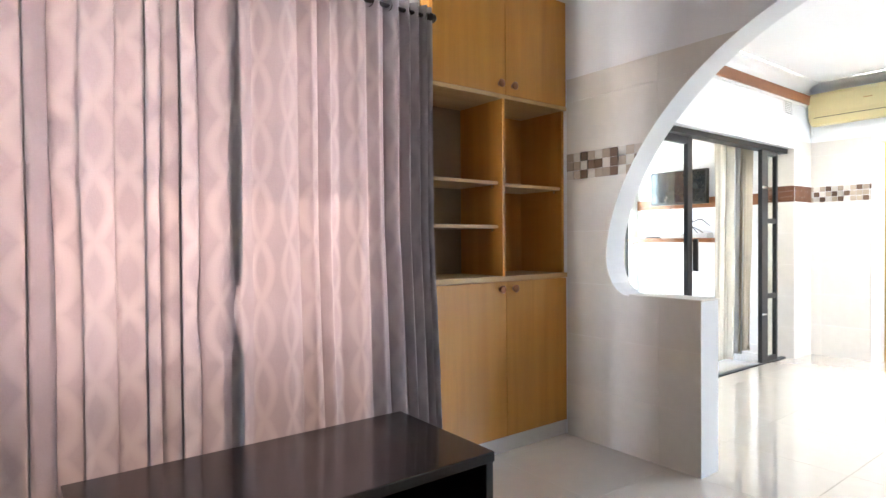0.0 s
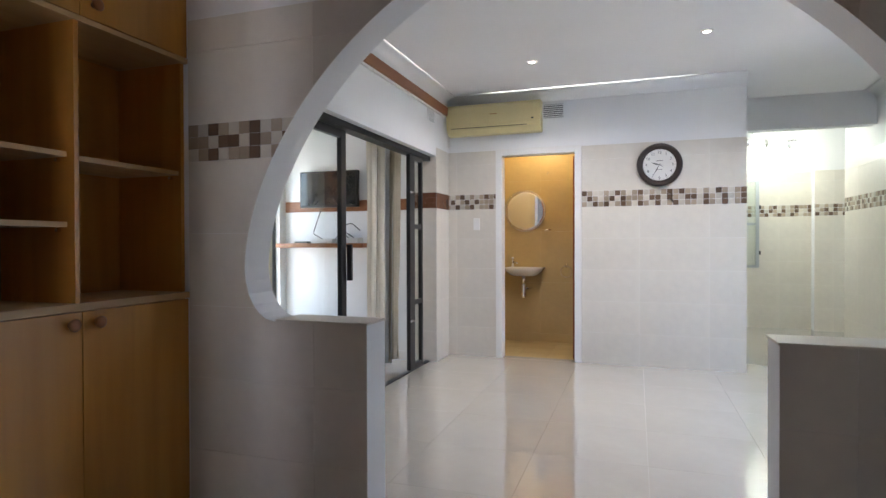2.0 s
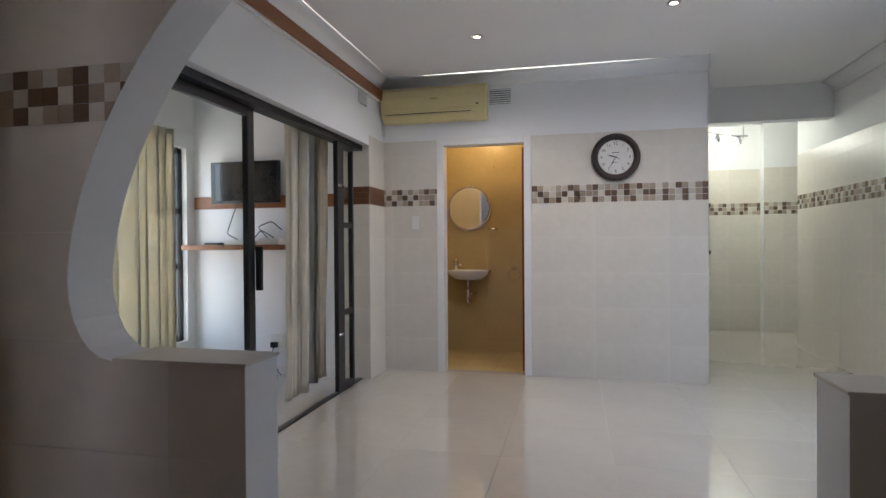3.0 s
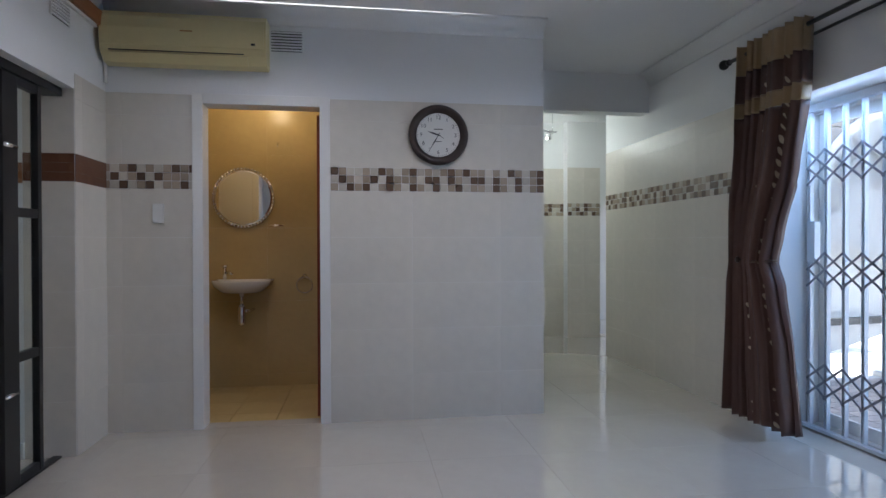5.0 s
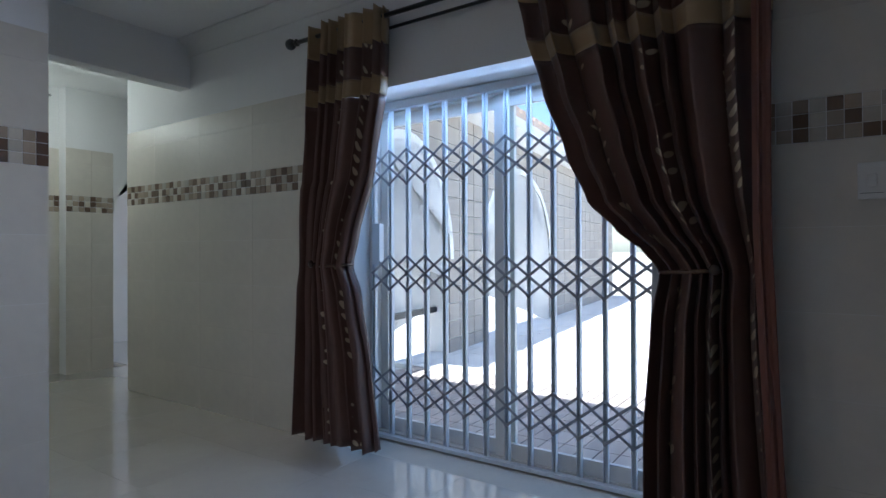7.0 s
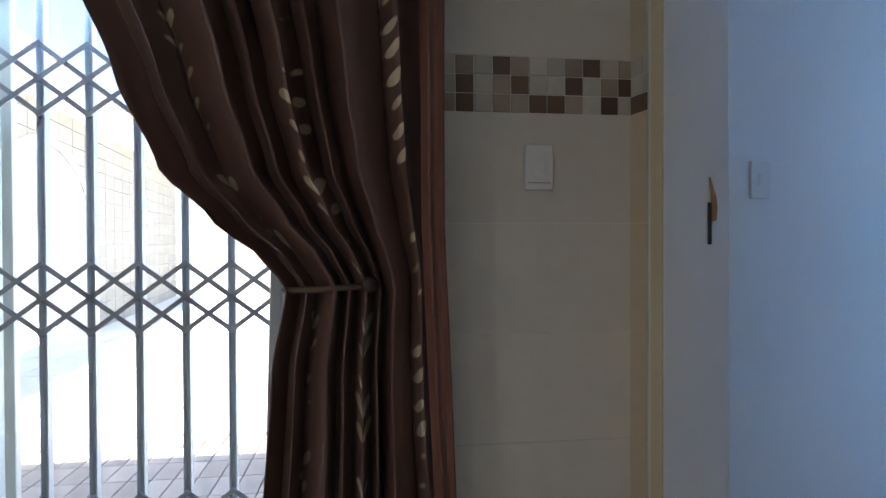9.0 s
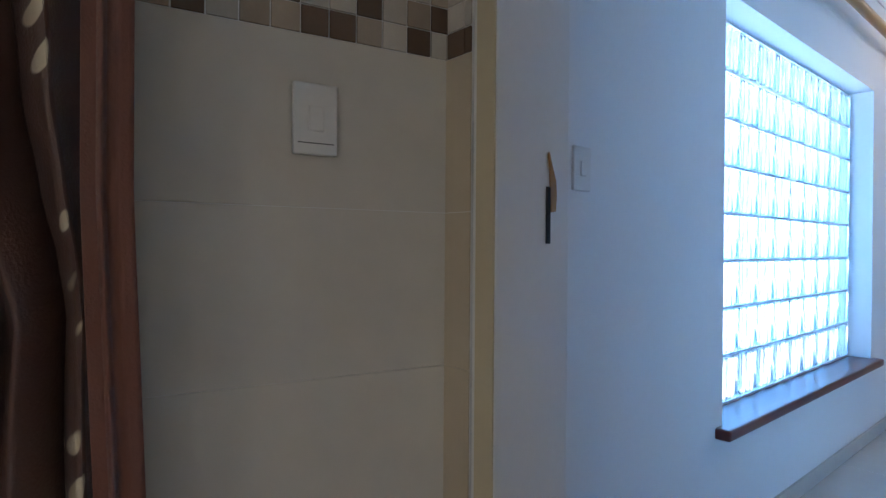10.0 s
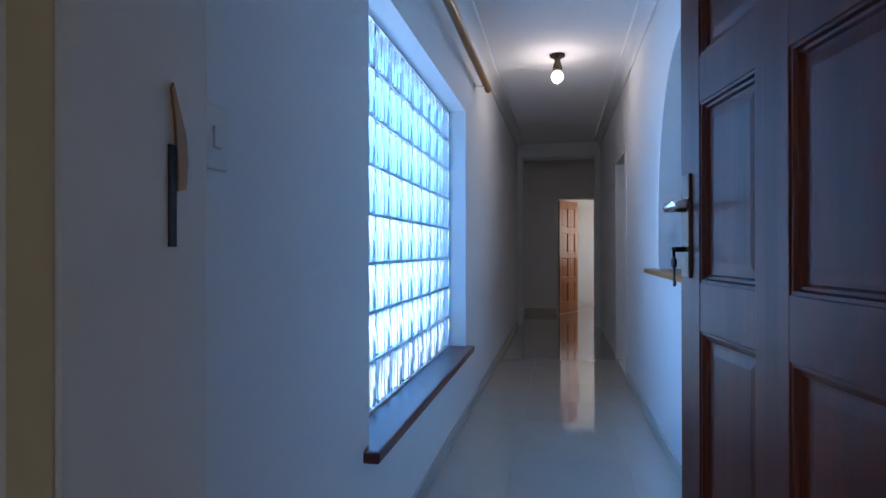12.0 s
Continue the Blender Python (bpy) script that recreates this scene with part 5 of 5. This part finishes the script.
for y in (3.4, 5.93):
    bm = bmesh.new()
    rod(bm, (W, y, RZ - 0.03), (RX, y, RZ - 0.012), 0.008)
    box(bm, W - 0.006, y - 0.012, RZ - 0.07, W - 0.001, y + 0.012, RZ + 0.01)
    part("bracket", bm, M_BLACK, t)


def tied_curtain(edge_a, edge_b, tie, folds, label, seed, amp, hook_y, inner):
    t = thing("tieback_curtain", label, "curtain", None, "brown gate curtains")
    x = W - 0.115
    top = RZ + 0.045
    for nm, z0, z1, m, lb, rows in (("drop", 0.06, 1.965, M_CURT_BROWN, "brown satin with cream leaf embroidery", 60), ("gold_band", 1.966, 2.06, M_CURT_GOLD, "gold satin band", 5), ("brown_band", 2.061, 2.235, M_CURT_BROWN, "", 8), ("header_band", 2.236, top, M_CURT_GOLD, "gold satin heading", 8)):
        cloth_part(nm, drape(x, edge_a, edge_b, z0, z1, folds, amp, rows, seed, uvw=1.0, steps=10), m, t, lb)
    bm = bmesh.new()
    a, b = sorted((hook_y, inner))
    pts = []
    for i in range(15):
        k = math.pi * i / 14
        pts.append((x + 0.03 - 0.075 * math.sin(k), (a + b) / 2 - ((b - a) / 2 + 0.015) * math.cos(k), tie + 0.006 * math.cos(k)))
    tube(bm, pts, 0.008, 8)
    part("tieback", bm, M_BRASS, t, "bronze tieback arm", True)
    bm = bmesh.new()
    y = hook_y
    rod(bm, (W, y, tie + 0.01), (x - 0.05, y, tie + 0.01), 0.007)
    lathe(bm, [(0, 0), (0.014, 0.003), (0.021, 0.011), (0.015, 0.02), (0, 0.023)], Matrix.Translation((x - 0.045, y, tie + 0.01)) @ pose(0, 0, 0, 0, -90, 0), 16)
    part("hook", bm, M_BRONZE, t, "dark round bronze hook", True)
    return t


TIE = 1.05
# far curtain
ea = lerp_fn([(0.0, 6.05), (0.9, 6.0), (TIE, 5.97), (1.35, 5.97), (1.9, 5.93), (2.42, 5.90)])
eb = lerp_fn([(0.0, 5.43), (0.5, 5.50), (0.9, 5.58), (TIE, 5.64), (1.2, 5.60), (1.6, 5.46), (2.05, 5.37), (2.42, 5.36)])
tied_curtain(eb, ea, TIE, 7, "brown and gold satin curtain tied back at the gate", 31, lambda z: 0.05 if z > 1.5 else 0.06, 5.86, 5.635)
# near curtain, swept to one side
ea = lerp_fn([(0.0, 3.54), (1.0, 3.60), (1.6, 3.60), (2.42, 3.58)])
eb = lerp_fn([(0.0, 4.03), (0.4, 4.03), (0.85, 4.00), (TIE, 3.965), (1.12, 4.02), (1.21, 4.13), (1.335, 4.25), (1.55, 4.345), (1.825, 4.45), (2.1, 4.53), (2.42, 4.60)])
swept = tied_curtain(ea, eb, TIE, 8, "brown and gold satin curtain swept aside by a bronze hook", 45, lambda z: 0.045, 3.77, 3.965)
cloth_part("edge_fold", drape(W - 0.175, lambda z: 3.545 + 0.05 * min(1, z / 1.2) - 0.004, lambda z: 3.600 + 0.05 * min(1, z / 1.2), 0.025, 2.40, 1, lambda z: 0.008, 30, 77, uvw=0.1), M_CURT_RED, swept, "red-brown turned edge")
t = thing("curtain_lining", "white sheer lining hanging behind the brown curtain", "curtain")
cloth_part("drop", drape(W - 0.03, lambda z: 3.75, lambda z: 4.02 + 0.03 * (1 - z), 0.06, 1.9, 6, lambda z: 0.012, 20, 51, uvw=0.4), M_LINING, t)

# light switch
t = thing("light_switch", "white double light switch plate on the cream tiles", "light switch", Matrix.Translation((W - 0.012, 3.311, 1.362)))
part("plate", B(-0.008, -0.039, -0.062, 0.006, 0.039, 0.062, bevel=0.004), M_SWITCH, t)
part("rocker", B(-0.013, -0.014, -0.022, -0.007, 0.014, 0.022, bevel=0.003), M_SWITCH, t)
part("groove", B(-0.0086, -0.032, -0.043, -0.0078, 0.032, -0.0415), M_INK, t)
part("groove", B(-0.0086, -0.032, 0.0405, -0.0078, 0.032, 0.042), M_SWITCH, t)
t = thing("corridor_switch", "white light switch plate on the corridor wall", "light switch", Matrix.Translation((W - 0.002, 2.470, 1.355)))
part("plate", B(-0.008, -0.038, -0.06, 0.003, 0.038, 0.06, bevel=0.004), M_SWITCH, t)
part("rocker", B(-0.012, -0.012, -0.02, -0.007, 0.012, 0.02, bevel=0.003), M_SWITCH, t)
t = thing("wall_plate", "blank white cover plate on the tiled wall", "cover plate", Matrix.Translation((-0.385, 6.288, 1.36)))
part("plate", B(-0.033, -0.006, -0.06, 0.033, 0.008, 0.06, bevel=0.003), M_SWITCH, t)

# ---------------------------------------------------------------- toilet things
t = thing("wash_basin", "small white ceramic wall basin with a chrome trap", "basin", Matrix.Translation((-0.075, 7.375, 0.885)))
bm = bmesh.new()
rings = []
for z, s, dp in ((0.0, 1.0, 1.0), (-0.012, 1.0, 1.0), (-0.045, 0.95, 0.97), (-0.09, 0.72, 0.86), (-0.10, 0.62, 0.78), (-0.104, 0.2, 0.45)):
    rings.append([bm.verts.new((0.225 * s * math.cos(math.pi * i / 16) if 0 < i < 16 else 0.225 * s * (1 if i == 0 else -1), -0.32 * dp * math.sin(math.pi * i / 16) ** 0.35, z)) for i in range(17)])
inner = []
for z, s in ((0.0, 0.88), (-0.05, 0.7), (-0.08, 0.3)):
    inner.append([bm.verts.new((0.225 * s * math.cos(math.pi * i / 16), -0.06 - 0.24 * s * math.sin(math.pi * i / 16) ** 0.6, z)) for i in range(17)])
for a, b in list(zip(rings, rings[1:])) + list(zip(inner, inner[1:])) + [(inner[0], rings[0])]:
    for i in range(16):
        bm.faces.new((a[i], a[i + 1], b[i + 1], b[i]))
    bm.faces.new((a[16], a[0], b[0], b[16]))
bm.faces.new(rings[-1])
bm.faces.new(inner[-1])
part("bowl", bm, M_CERAMIC, t, "", True)
bm = bmesh.new()
rod(bm, (0, -0.15, -0.10), (0, -0.15, -0.20), 0.017)
lathe(bm, [(0, -0.36), (0.02, -0.36), (0.03, -0.34), (0.03, -0.22), (0.02, -0.20), (0, -0.20)], Matrix.Translation((0, -0.15, 0)), 16)
tube(bm, [(0, -0.15, -0.25), (0.05, -0.12, -0.25), (0.06, -0.06, -0.25), (0.06, 0, -0.25)], 0.014)
part("trap", bm, M_CHROME, t, "chrome bottle trap", True)
bm = bmesh.new()
rod(bm, (-0.15, -0.05, 0.0), (-0.15, -0.05, 0.10), 0.016)
tube(bm, [(-0.15, -0.05, 0.05), (-0.11, -0.09, 0.06), (-0.08, -0.12, 0.045)], 0.010)
box(bm, -0.17, -0.07, 0.10, -0.13, -0.03, 0.115, bevel=0.004)
part("tap", bm, M_CHROME, t, "chrome tap", True)
t = thing("round_mirror", "round mirror with a beaded glass rim", "mirror", Matrix.Translation((-0.085, 7.372, 1.545)) @ pose(0, 0, 0, 90, 0, 0))
bm = bmesh.new()
lathe(bm, [(0, 0.012), (0.215, 0.012), (0.225, 0.008), (0.225, 0.0)], seg=48)
part("glass", bm, M_MIRROR, t, "silvered glass")
bead = bmesh.new()
bmesh.ops.create_uvsphere(bead, u_segments=8, v_segments=6, radius=0.0125)
bead_me = mesh_of("bead", bead, M_CHROME, True)
for i in range(54):
    ob = new("bead", bead_me)
    ob.location = (0.238 * math.cos(2 * math.pi * i / 54), 0.238 * math.sin(2 * math.pi * i / 54), 0.010)
    ob.parent = t
for x, z in ((-0.36, 2.0), (0.19, 2.0)):
    bm = bmesh.new()
    tube(bm, [(x, 7.376, z), (x, 7.35, z - 0.005), (x, 7.345, z - 0.03), (x, 7.335, z - 0.035)], 0.005, 8)
    single("wall_hook", bm, M_CHROME, "small chrome wall hook in the toilet", "hook", None, "toilet hooks", True)
bm = bmesh.new()
rod(bm, (0.17, 7.37, 1.32), (0.17, 7.30, 1.32), 0.011)
rod(bm, (0.13, 7.305, 1.32), (0.24, 7.305, 1.32), 0.008)
single("towel_peg", bm, M_CHROME, "small chrome towel peg beside the mirror", "towel peg", None, "", True)
bm = bmesh.new()
lathe(bm, [(0.014, 0), (0.022, 0.006), (0.014, 0.012)], Matrix.Translation((0.40, 7.372, 0.90)) @ pose(0, 0, 0, 90, 0, 0), 14)
tube(bm, [(0.40 + 0.065 * math.sin(2 * math.pi * i / 20), 7.352, 0.83 + 0.065 * math.cos(2 * math.pi * i / 20)) for i in range(21)], 0.004, 8)
single("towel_ring", bm, M_CHROME, "chrome towel ring on the mustard tiles", "towel ring", None, "", True)
t = thing("toilet_ceiling_lamp", "plain round toilet ceiling lamp, lit", "lamp", Matrix.Translation((0.15, 6.95, 2.5)))
bm = bmesh.new()
lathe(bm, [(0.09, -0.001), (0.09, -0.03), (0.06, -0.06), (0, -0.07)])
ob = part("shade", bm, glow_mat("lit_opal_shade", (1.0, 0.80, 0.45), 1.5), t, "", True)
ob.visible_shadow = False

# passage things
t = thing("track_light", "small ceiling track with three lit spotlights", "spotlight")
bm = bmesh.new()
tube(bm, [(2.40, 8.35, 2.42), (2.62, 8.47, 2.43), (2.82, 8.63, 2.42), (3.05, 8.75, 2.43)], 0.010, 8)
for x, y in ((2.5, 8.41), (3.0, 8.73)):
    rod(bm, (x, y, 2.40), (x, y, CEIL), 0.006, 8)
part("bar", bm, M_CHROME, t, "", True)
for x, y in ((2.44, 8.37), (2.66, 8.50), (2.94, 8.70)):
    m = Matrix.Translation((x, y, 2.41)) @ pose(0, 0, 0, 205, 0, -20)
    bm = bmesh.new()
    lathe(bm, [(0, 0), (0.022, 0), (0.034, 0.05), (0.036, 0.075), (0.030, 0.070)], m, 16)
    hd = part("spot_head", bm, M_CHROME, t, "", True)
    bm = bmesh.new()
    lathe(bm, [(0, 0.072), (0.030, 0.070)], m, 16)
    ob = part("lens", bm, M_BULB, hd, "lit lens")
    ob.visible_shadow = False
t = thing("passage_window", "narrow grey aluminium framed window in the passage wall", "window")
t["kind"] = "structure"
for q in ((2.40, 2.435, 0.82, 2.03), (2.715, 2.755, 0.82, 2.03), (2.435, 2.715, 0.82, 0.855), (2.435, 2.715, 1.995, 2.03), (2.435, 2.715, 1.40, 1.435)):
    part("window_frame", B(q[0], 9.385, q[2], q[1], 9.412, q[3], bevel=0.002), M_ALU, t)
part("pane", B(2.435, 9.398, 0.85, 2.715, 9.402, 2.0), M_GLASS, t)
for z in (1.0, 1.62):
    part("hinge", B(2.752, 9.38, z, 2.775, 9.40, z + 0.05, bevel=0.003), M_BLACK, t)

# ---------------------------------------------------------------- outside
gm = bmesh.new()
box(gm, -400, -400, -0.5, 400, 400, -0.205)
structure("ground", gm, M_EARTH, "dry ground reaching to the horizon", "ground")
pav = structure("pavement", B(3.95, -6, -0.2, 15.5, 12.0, -0.062), M_GROUT, "brick paved patio yard", "pavement")
wing_dir = Vector((1, 0.12, 0)).normalized()
wing_n = Vector((wing_dir.y, -wing_dir.x, 0))
t = thing("house_wing", "neighbouring house wing with round arches in grey block", "house")
WM = Matrix.Translation((5.0, 6.85, -0.06)) @ Matrix(((wing_dir.x, 0, wing_n.x, 0), (wing_dir.y, 0, wing_n.y, 0), (0, 1, 0, 0), (0, 0, 0, 1)))


def wing_front(u0, u1, arches, top):
    pts = [(u0, top), (u0, 0)]
    for a, b, zs, zt in arches:
        pts += [(a, 0), (a, zs)] + [((a + b) / 2 - (b - a) / 2 * math.cos(math.pi * i / 18), zs + (zt - zs) * math.sin(math.pi * i / 18)) for i in range(1, 18)] + [(b, zs), (b, 0)]
    return pts + [(u1, 0), (u1, top)]


ARCHES = [(-0.5, 1.35, 1.1, 2.30), (2.3, 5.1, 1.15, 2.32)]
outline = wing_front(-0.9, 10.4, ARCHES, 2.75)
part("wall", prism(bmesh.new(), outline, WM, -0.3), M_PLASTER, t)
part("back_wall", prism(bmesh.new(), rect(0, 0, 10.4, 2.75), WM @ Matrix.Translation((0, 0, -4.2)), -0.15), M_PLASTER, t)
for a, b, zs, zt in ARCHES:
    n = 18
    pts = [((a + b) / 2 - (b - a + 0.16) / 2 * math.cos(math.pi * i / n), zs + (zt + 0.08 - zs) * math.sin(math.pi * i / n)) for i in range(n + 1)]
    pts += [((a + b) / 2 + (b - a) / 2 * math.cos(math.pi * i / n), zs + (zt - zs) * math.sin(math.pi * i / n)) for i in range(n + 1)]
    part("arch_trim", prism(bmesh.new(), pts, WM, 0.03), M_PLASTER, t)
bm = bmesh.new()
prism(bm, rect(-0.3, 2.75, 10.7, 2.87), WM @ Matrix.Translation((0, 0, -0.35)), 0.8)
part("eave", bm, M_WHITE, t)
bm = bmesh.new()
RM = WM @ Matrix.Translation((0, 2.87, 0.45)) @ Matrix.Rotation(radians(-62), 4, 'X')
prism(bm, rect(-0.3, 0, 10.7, 0.8), RM, 0.06)
for i in range(44):
    prism(bm, rect(-0.28 + 0.25 * i, 0.0, -0.16 + 0.25 * i, 0.8), RM @ Matrix.Translation((0, 0, 0.06)), 0.045)
part("roof", bm, M_ROOF, t, "weathered tile roof")
for a, b, zs, zt in ARCHES[:1]:
    fr = part("window_frame", prism(bmesh.new(), rect(a, 0.5, b, 0.56), WM @ Matrix.Translation((0, 0, -0.2)), 0.05), M_BLACK, t)
cols, u_at = [], -0.9
for a, b, zs, zt in ARCHES:
    cols.append(rect(u_at, 0, a, 2.75))
    arc = [((a + b) / 2 - (b - a) / 2 * math.cos(math.pi * i / 18), zs + (zt - zs) * math.sin(math.pi * i / 18)) for i in range(19)]
    cols += [[p, q, (q[0], 2.75), (p[0], 2.75)] for p, q in zip(arc, arc[1:])]
    u_at = b
cols.append(rect(u_at, 0, 10.4, 2.75))
tiles("block", t, WM.translation, wing_dir, (0, 0, 1), cols, 0.40, 0.20, 0, 0, 0.012, 0.02, M_WING)
t = thing("yard_wall", "white plastered yard wall with a coping", "wall")
part("wall", B(15.4, -9, -0.2, 15.65, 5.0, 1.75), M_PLASTER, t)
part("coping", B(15.35, -9, 1.75, 15.7, 5.0, 1.83, bevel=0.01), M_PLASTER, t)
t = thing("outbuilding", "low white outbuilding with a terracotta roof beyond the yard", "house")
part("wall", B(17.5, -6, -0.2, 22, 6, 2.3), M_PLASTER, t)
part("roof", prism(bmesh.new(), [(-6.4, 2.3), (6.4, 2.3), (6.4, 2.4), (0, 3.6), (-6.4, 2.4)], Matrix(((0, 0, 1, 17.2), (1, 0, 0, 0), (0, 1, 0, 0), (0, 0, 0, 1))), 5.2), M_ROOF, t)
for y in (-4, -1.2, 1.5, 4):
    part("window", B(17.47, y, 0.9, 17.51, y + 1.1, 1.9), M_BLACK, t)

# ---------------------------------------------------------------- tiles, laid piece by piece
TT = 0.003
# floors
for outline in (rect(LX, AY0, W, 6.30), rect(-1.0, -2.2, 2.06, AY0), rect(2.10, 6.30, W, 9.42), rect(W, 8.22, 3.95, 9.28)):
    tiles("floor_tile", floor, (0, 0, -0.012), (1, 0, 0), (0, 1, 0), outline, 0.6, 0.6, 0.03, 0.16, 0.0012, 0.012, M_FLOOR)
tiles("floor_tile", floor_corridor, (0, 0, -0.0128), (1, 0, 0), (0, 1, 0), rect(CX, -7.0, W, 2.86), 0.6, 0.6, 0.03, 0.16, 0.0012, 0.012, M_FLOOR)
structure("floor_lounge", B(-2.41, 2.72, -0.011, LX - 0.001, 5.91, -0.001), M_FLOOR, "polished cream lounge floor", "floor")
structure("floor_far_room", B(1.2, -8.7, -0.011, 3.7, -7.001, -0.001), M_FLOOR, "polished cream floor of the far room", "floor")
tiles("floor_tile", floor, (0, 0, -0.012), (1, 0, 0), (0, 1, 0), rect(-0.5, 6.42, 0.72, 7.38), 0.3, 0.3, 0, 0, 0.003, 0.012, M_MUSTARD)
structure("threshold_toilet", B(-0.12, 6.301, -0.011, 0.60, 6.42, 0.001), M_FLOOR, "cream tile threshold of the toilet", "floor")


def dado(wall, origin, u, outlines, u_off=0.0, mosaic=MOSAIC_TONES, tw=0.6, tile=M_TILE):
    """Cream wall tiles below and above a mosaic band of three rows."""
    for a, b in outlines:
        tiles("wall_tile", wall, origin, u, (0, 0, 1), rect(a, 0, b, MB), tw, 0.3024, u_off, 0, 0.0012, TT, tile)
        tiles("wall_tile", wall, origin, u, (0, 0, 1), rect(a, MT, b, DADO), tw, 0.3024, u_off, MT, 0.0012, TT, tile)
        tiles("mosaic_tile", wall, origin, u, (0, 0, 1), rect(a, MB, b, MT), 0.0513, (MT - MB) / 3, u_off, MB, 0.0030 if isinstance(mosaic, list) else 0.0006, TT + 0.0006, mosaic)


dado(wall_toilet, (0, 6.30, 0), (1, 0, 0), [(-0.69, -0.186), (0.666, 2.10)])
dado(wall_east, (W, 0, 0), (0, -1, 0), [(-8.22, -GY1), (-GY0, -3.0)])
# the return by the doorway takes the tile coloured for warm light
dado(wall_cross, (0, 3.010, 0), (-1, 0, 0), [(-W + 0.006, -3.266)], tile=M_WARMLIT_TILE)
dado(wall_left, (LX, 0, 0), (0, 1, 0), [(5.912, 6.294)], 0.0, M_MOSBROWN)
dado(wall_left, (0, 5.91, 0), (1, 0, 0), [(-0.95, LX - 0.001)], 0.0, M_MOSBROWN)
dado(wall_far, (0, 9.42, 0), (1, 0, 0), [(2.10, 3.379)])
dado(wall_far, (0, 9.28, 0), (1, 0, 0), [(3.381, 3.80)])
# arch wall, towards the dining room
edge = [(HALF_L, 0.0), (HALF_L, SILL)] + left + [(ARCH_C, DADO + 0.3)]
for mirror, out in ((False, -0.62), (True, 2.055)):
    at = (lambda x: 2 * ARCH_C - x) if mirror else (lambda x: x)
    strips = [[(out, a[1]), (at(a[0]), a[1]), (at(b[0]), b[1]), (out, b[1])] for a, b in zip(edge, edge[1:]) if b[1] - a[1] > 1e-5]
    for z0, z1, nm, du, dv, th, mm in ((0, MB, "wall_tile", 0.6, 0.3024, TT, M_TILE), (MT, DADO, "wall_tile", 0.6, 0.3024, TT, M_TILE), (MB, MT, "mosaic_tile", 0.0513, (MT - MB) / 3, TT + 0.0006, MOSAIC_TONES)):
        sub = [c for c in (clip(q, -2, z0, 3, z1) for q in strips) if c]
        tiles(nm, wall_arch, (0, AY0, 0), (1, 0, 0), (0, 0, 1), sub, du, dv, -0.62, z0, 0.0014, th, mm)
# toilet
for wl, org, u, a, b in ((wall_toilet_back, (0, 7.38, 0), (1, 0, 0), -0.5, 0.72), (wall_toilet_left, (-0.5, 0, 0), (0, 1, 0), 6.42, 7.374), (wall_toilet_right, (0.72, 0, 0), (0, -1, 0), -7.374, -6.42)):
    tiles("wall_tile", wl, org, u, (0, 0, 1), rect(a, 0, b, 2.499), 0.45, 0.6, 0.1, 0.1, 0.0008, TT, M_MUSTARD)
# patio bricks, in rows
tiles("paving_brick", pav, (0, 0, -0.062), (1, 0, 0), (0, 1, 0), rect(3.97, 3.2, 5.54, 6.9), 0.22, 0.11, 3.97, 3.2, 0.008, 0.05, M_PAVE)
tiles("paving_slab", pav, (0, 0, -0.062), (1, 0, 0), (0, 1, 0), rect(5.55, -3.0, 15.4, 10.9), 0.9, 0.9, 5.55, -3.0, 0.01, 0.05, M_SLAB)

# ---------------------------------------------------------------- the corridor runs off at a slant from the big room
BEND = Matrix.Translation((3.217, 3.396, 0)) @ Matrix.Rotation(radians(10.9), 4, 'Z') @ Matrix.Translation((-3.217, -3.396, 0))
SLANTED = {"floor_corridor", "wall_corridor_east", "wall_corridor_west", "wall_corridor_end", "wall_far_room_side", "wall_far_room_front", "wall_far_room", "trim_corridor_portal", "wall_cross", "wall_cross_head", "ceiling_corridor", "trim_cornice_corridor", "trim_cornice_corridor_west", "baseboard_corridor_east", "baseboard_corridor_west", "baseboard_corridor_end", "door_frame_2", "door_frame_3", "door_frame_4", "door_1", "door_2", "door_3", "trim_door_2", "strike_plate", "bare_wood_patch", "window_1", "arch_shelf", "wooden_curtain_pole", "ceiling_lamp", "corridor_switch", "floor_far_room", "block_window_daylight", "far_room_fill", "corridor_bulb"}
for ob in scene.objects:
    if ob.parent is None and ob.name in SLANTED:
        ob.matrix_basis = BEND @ ob.matrix_basis
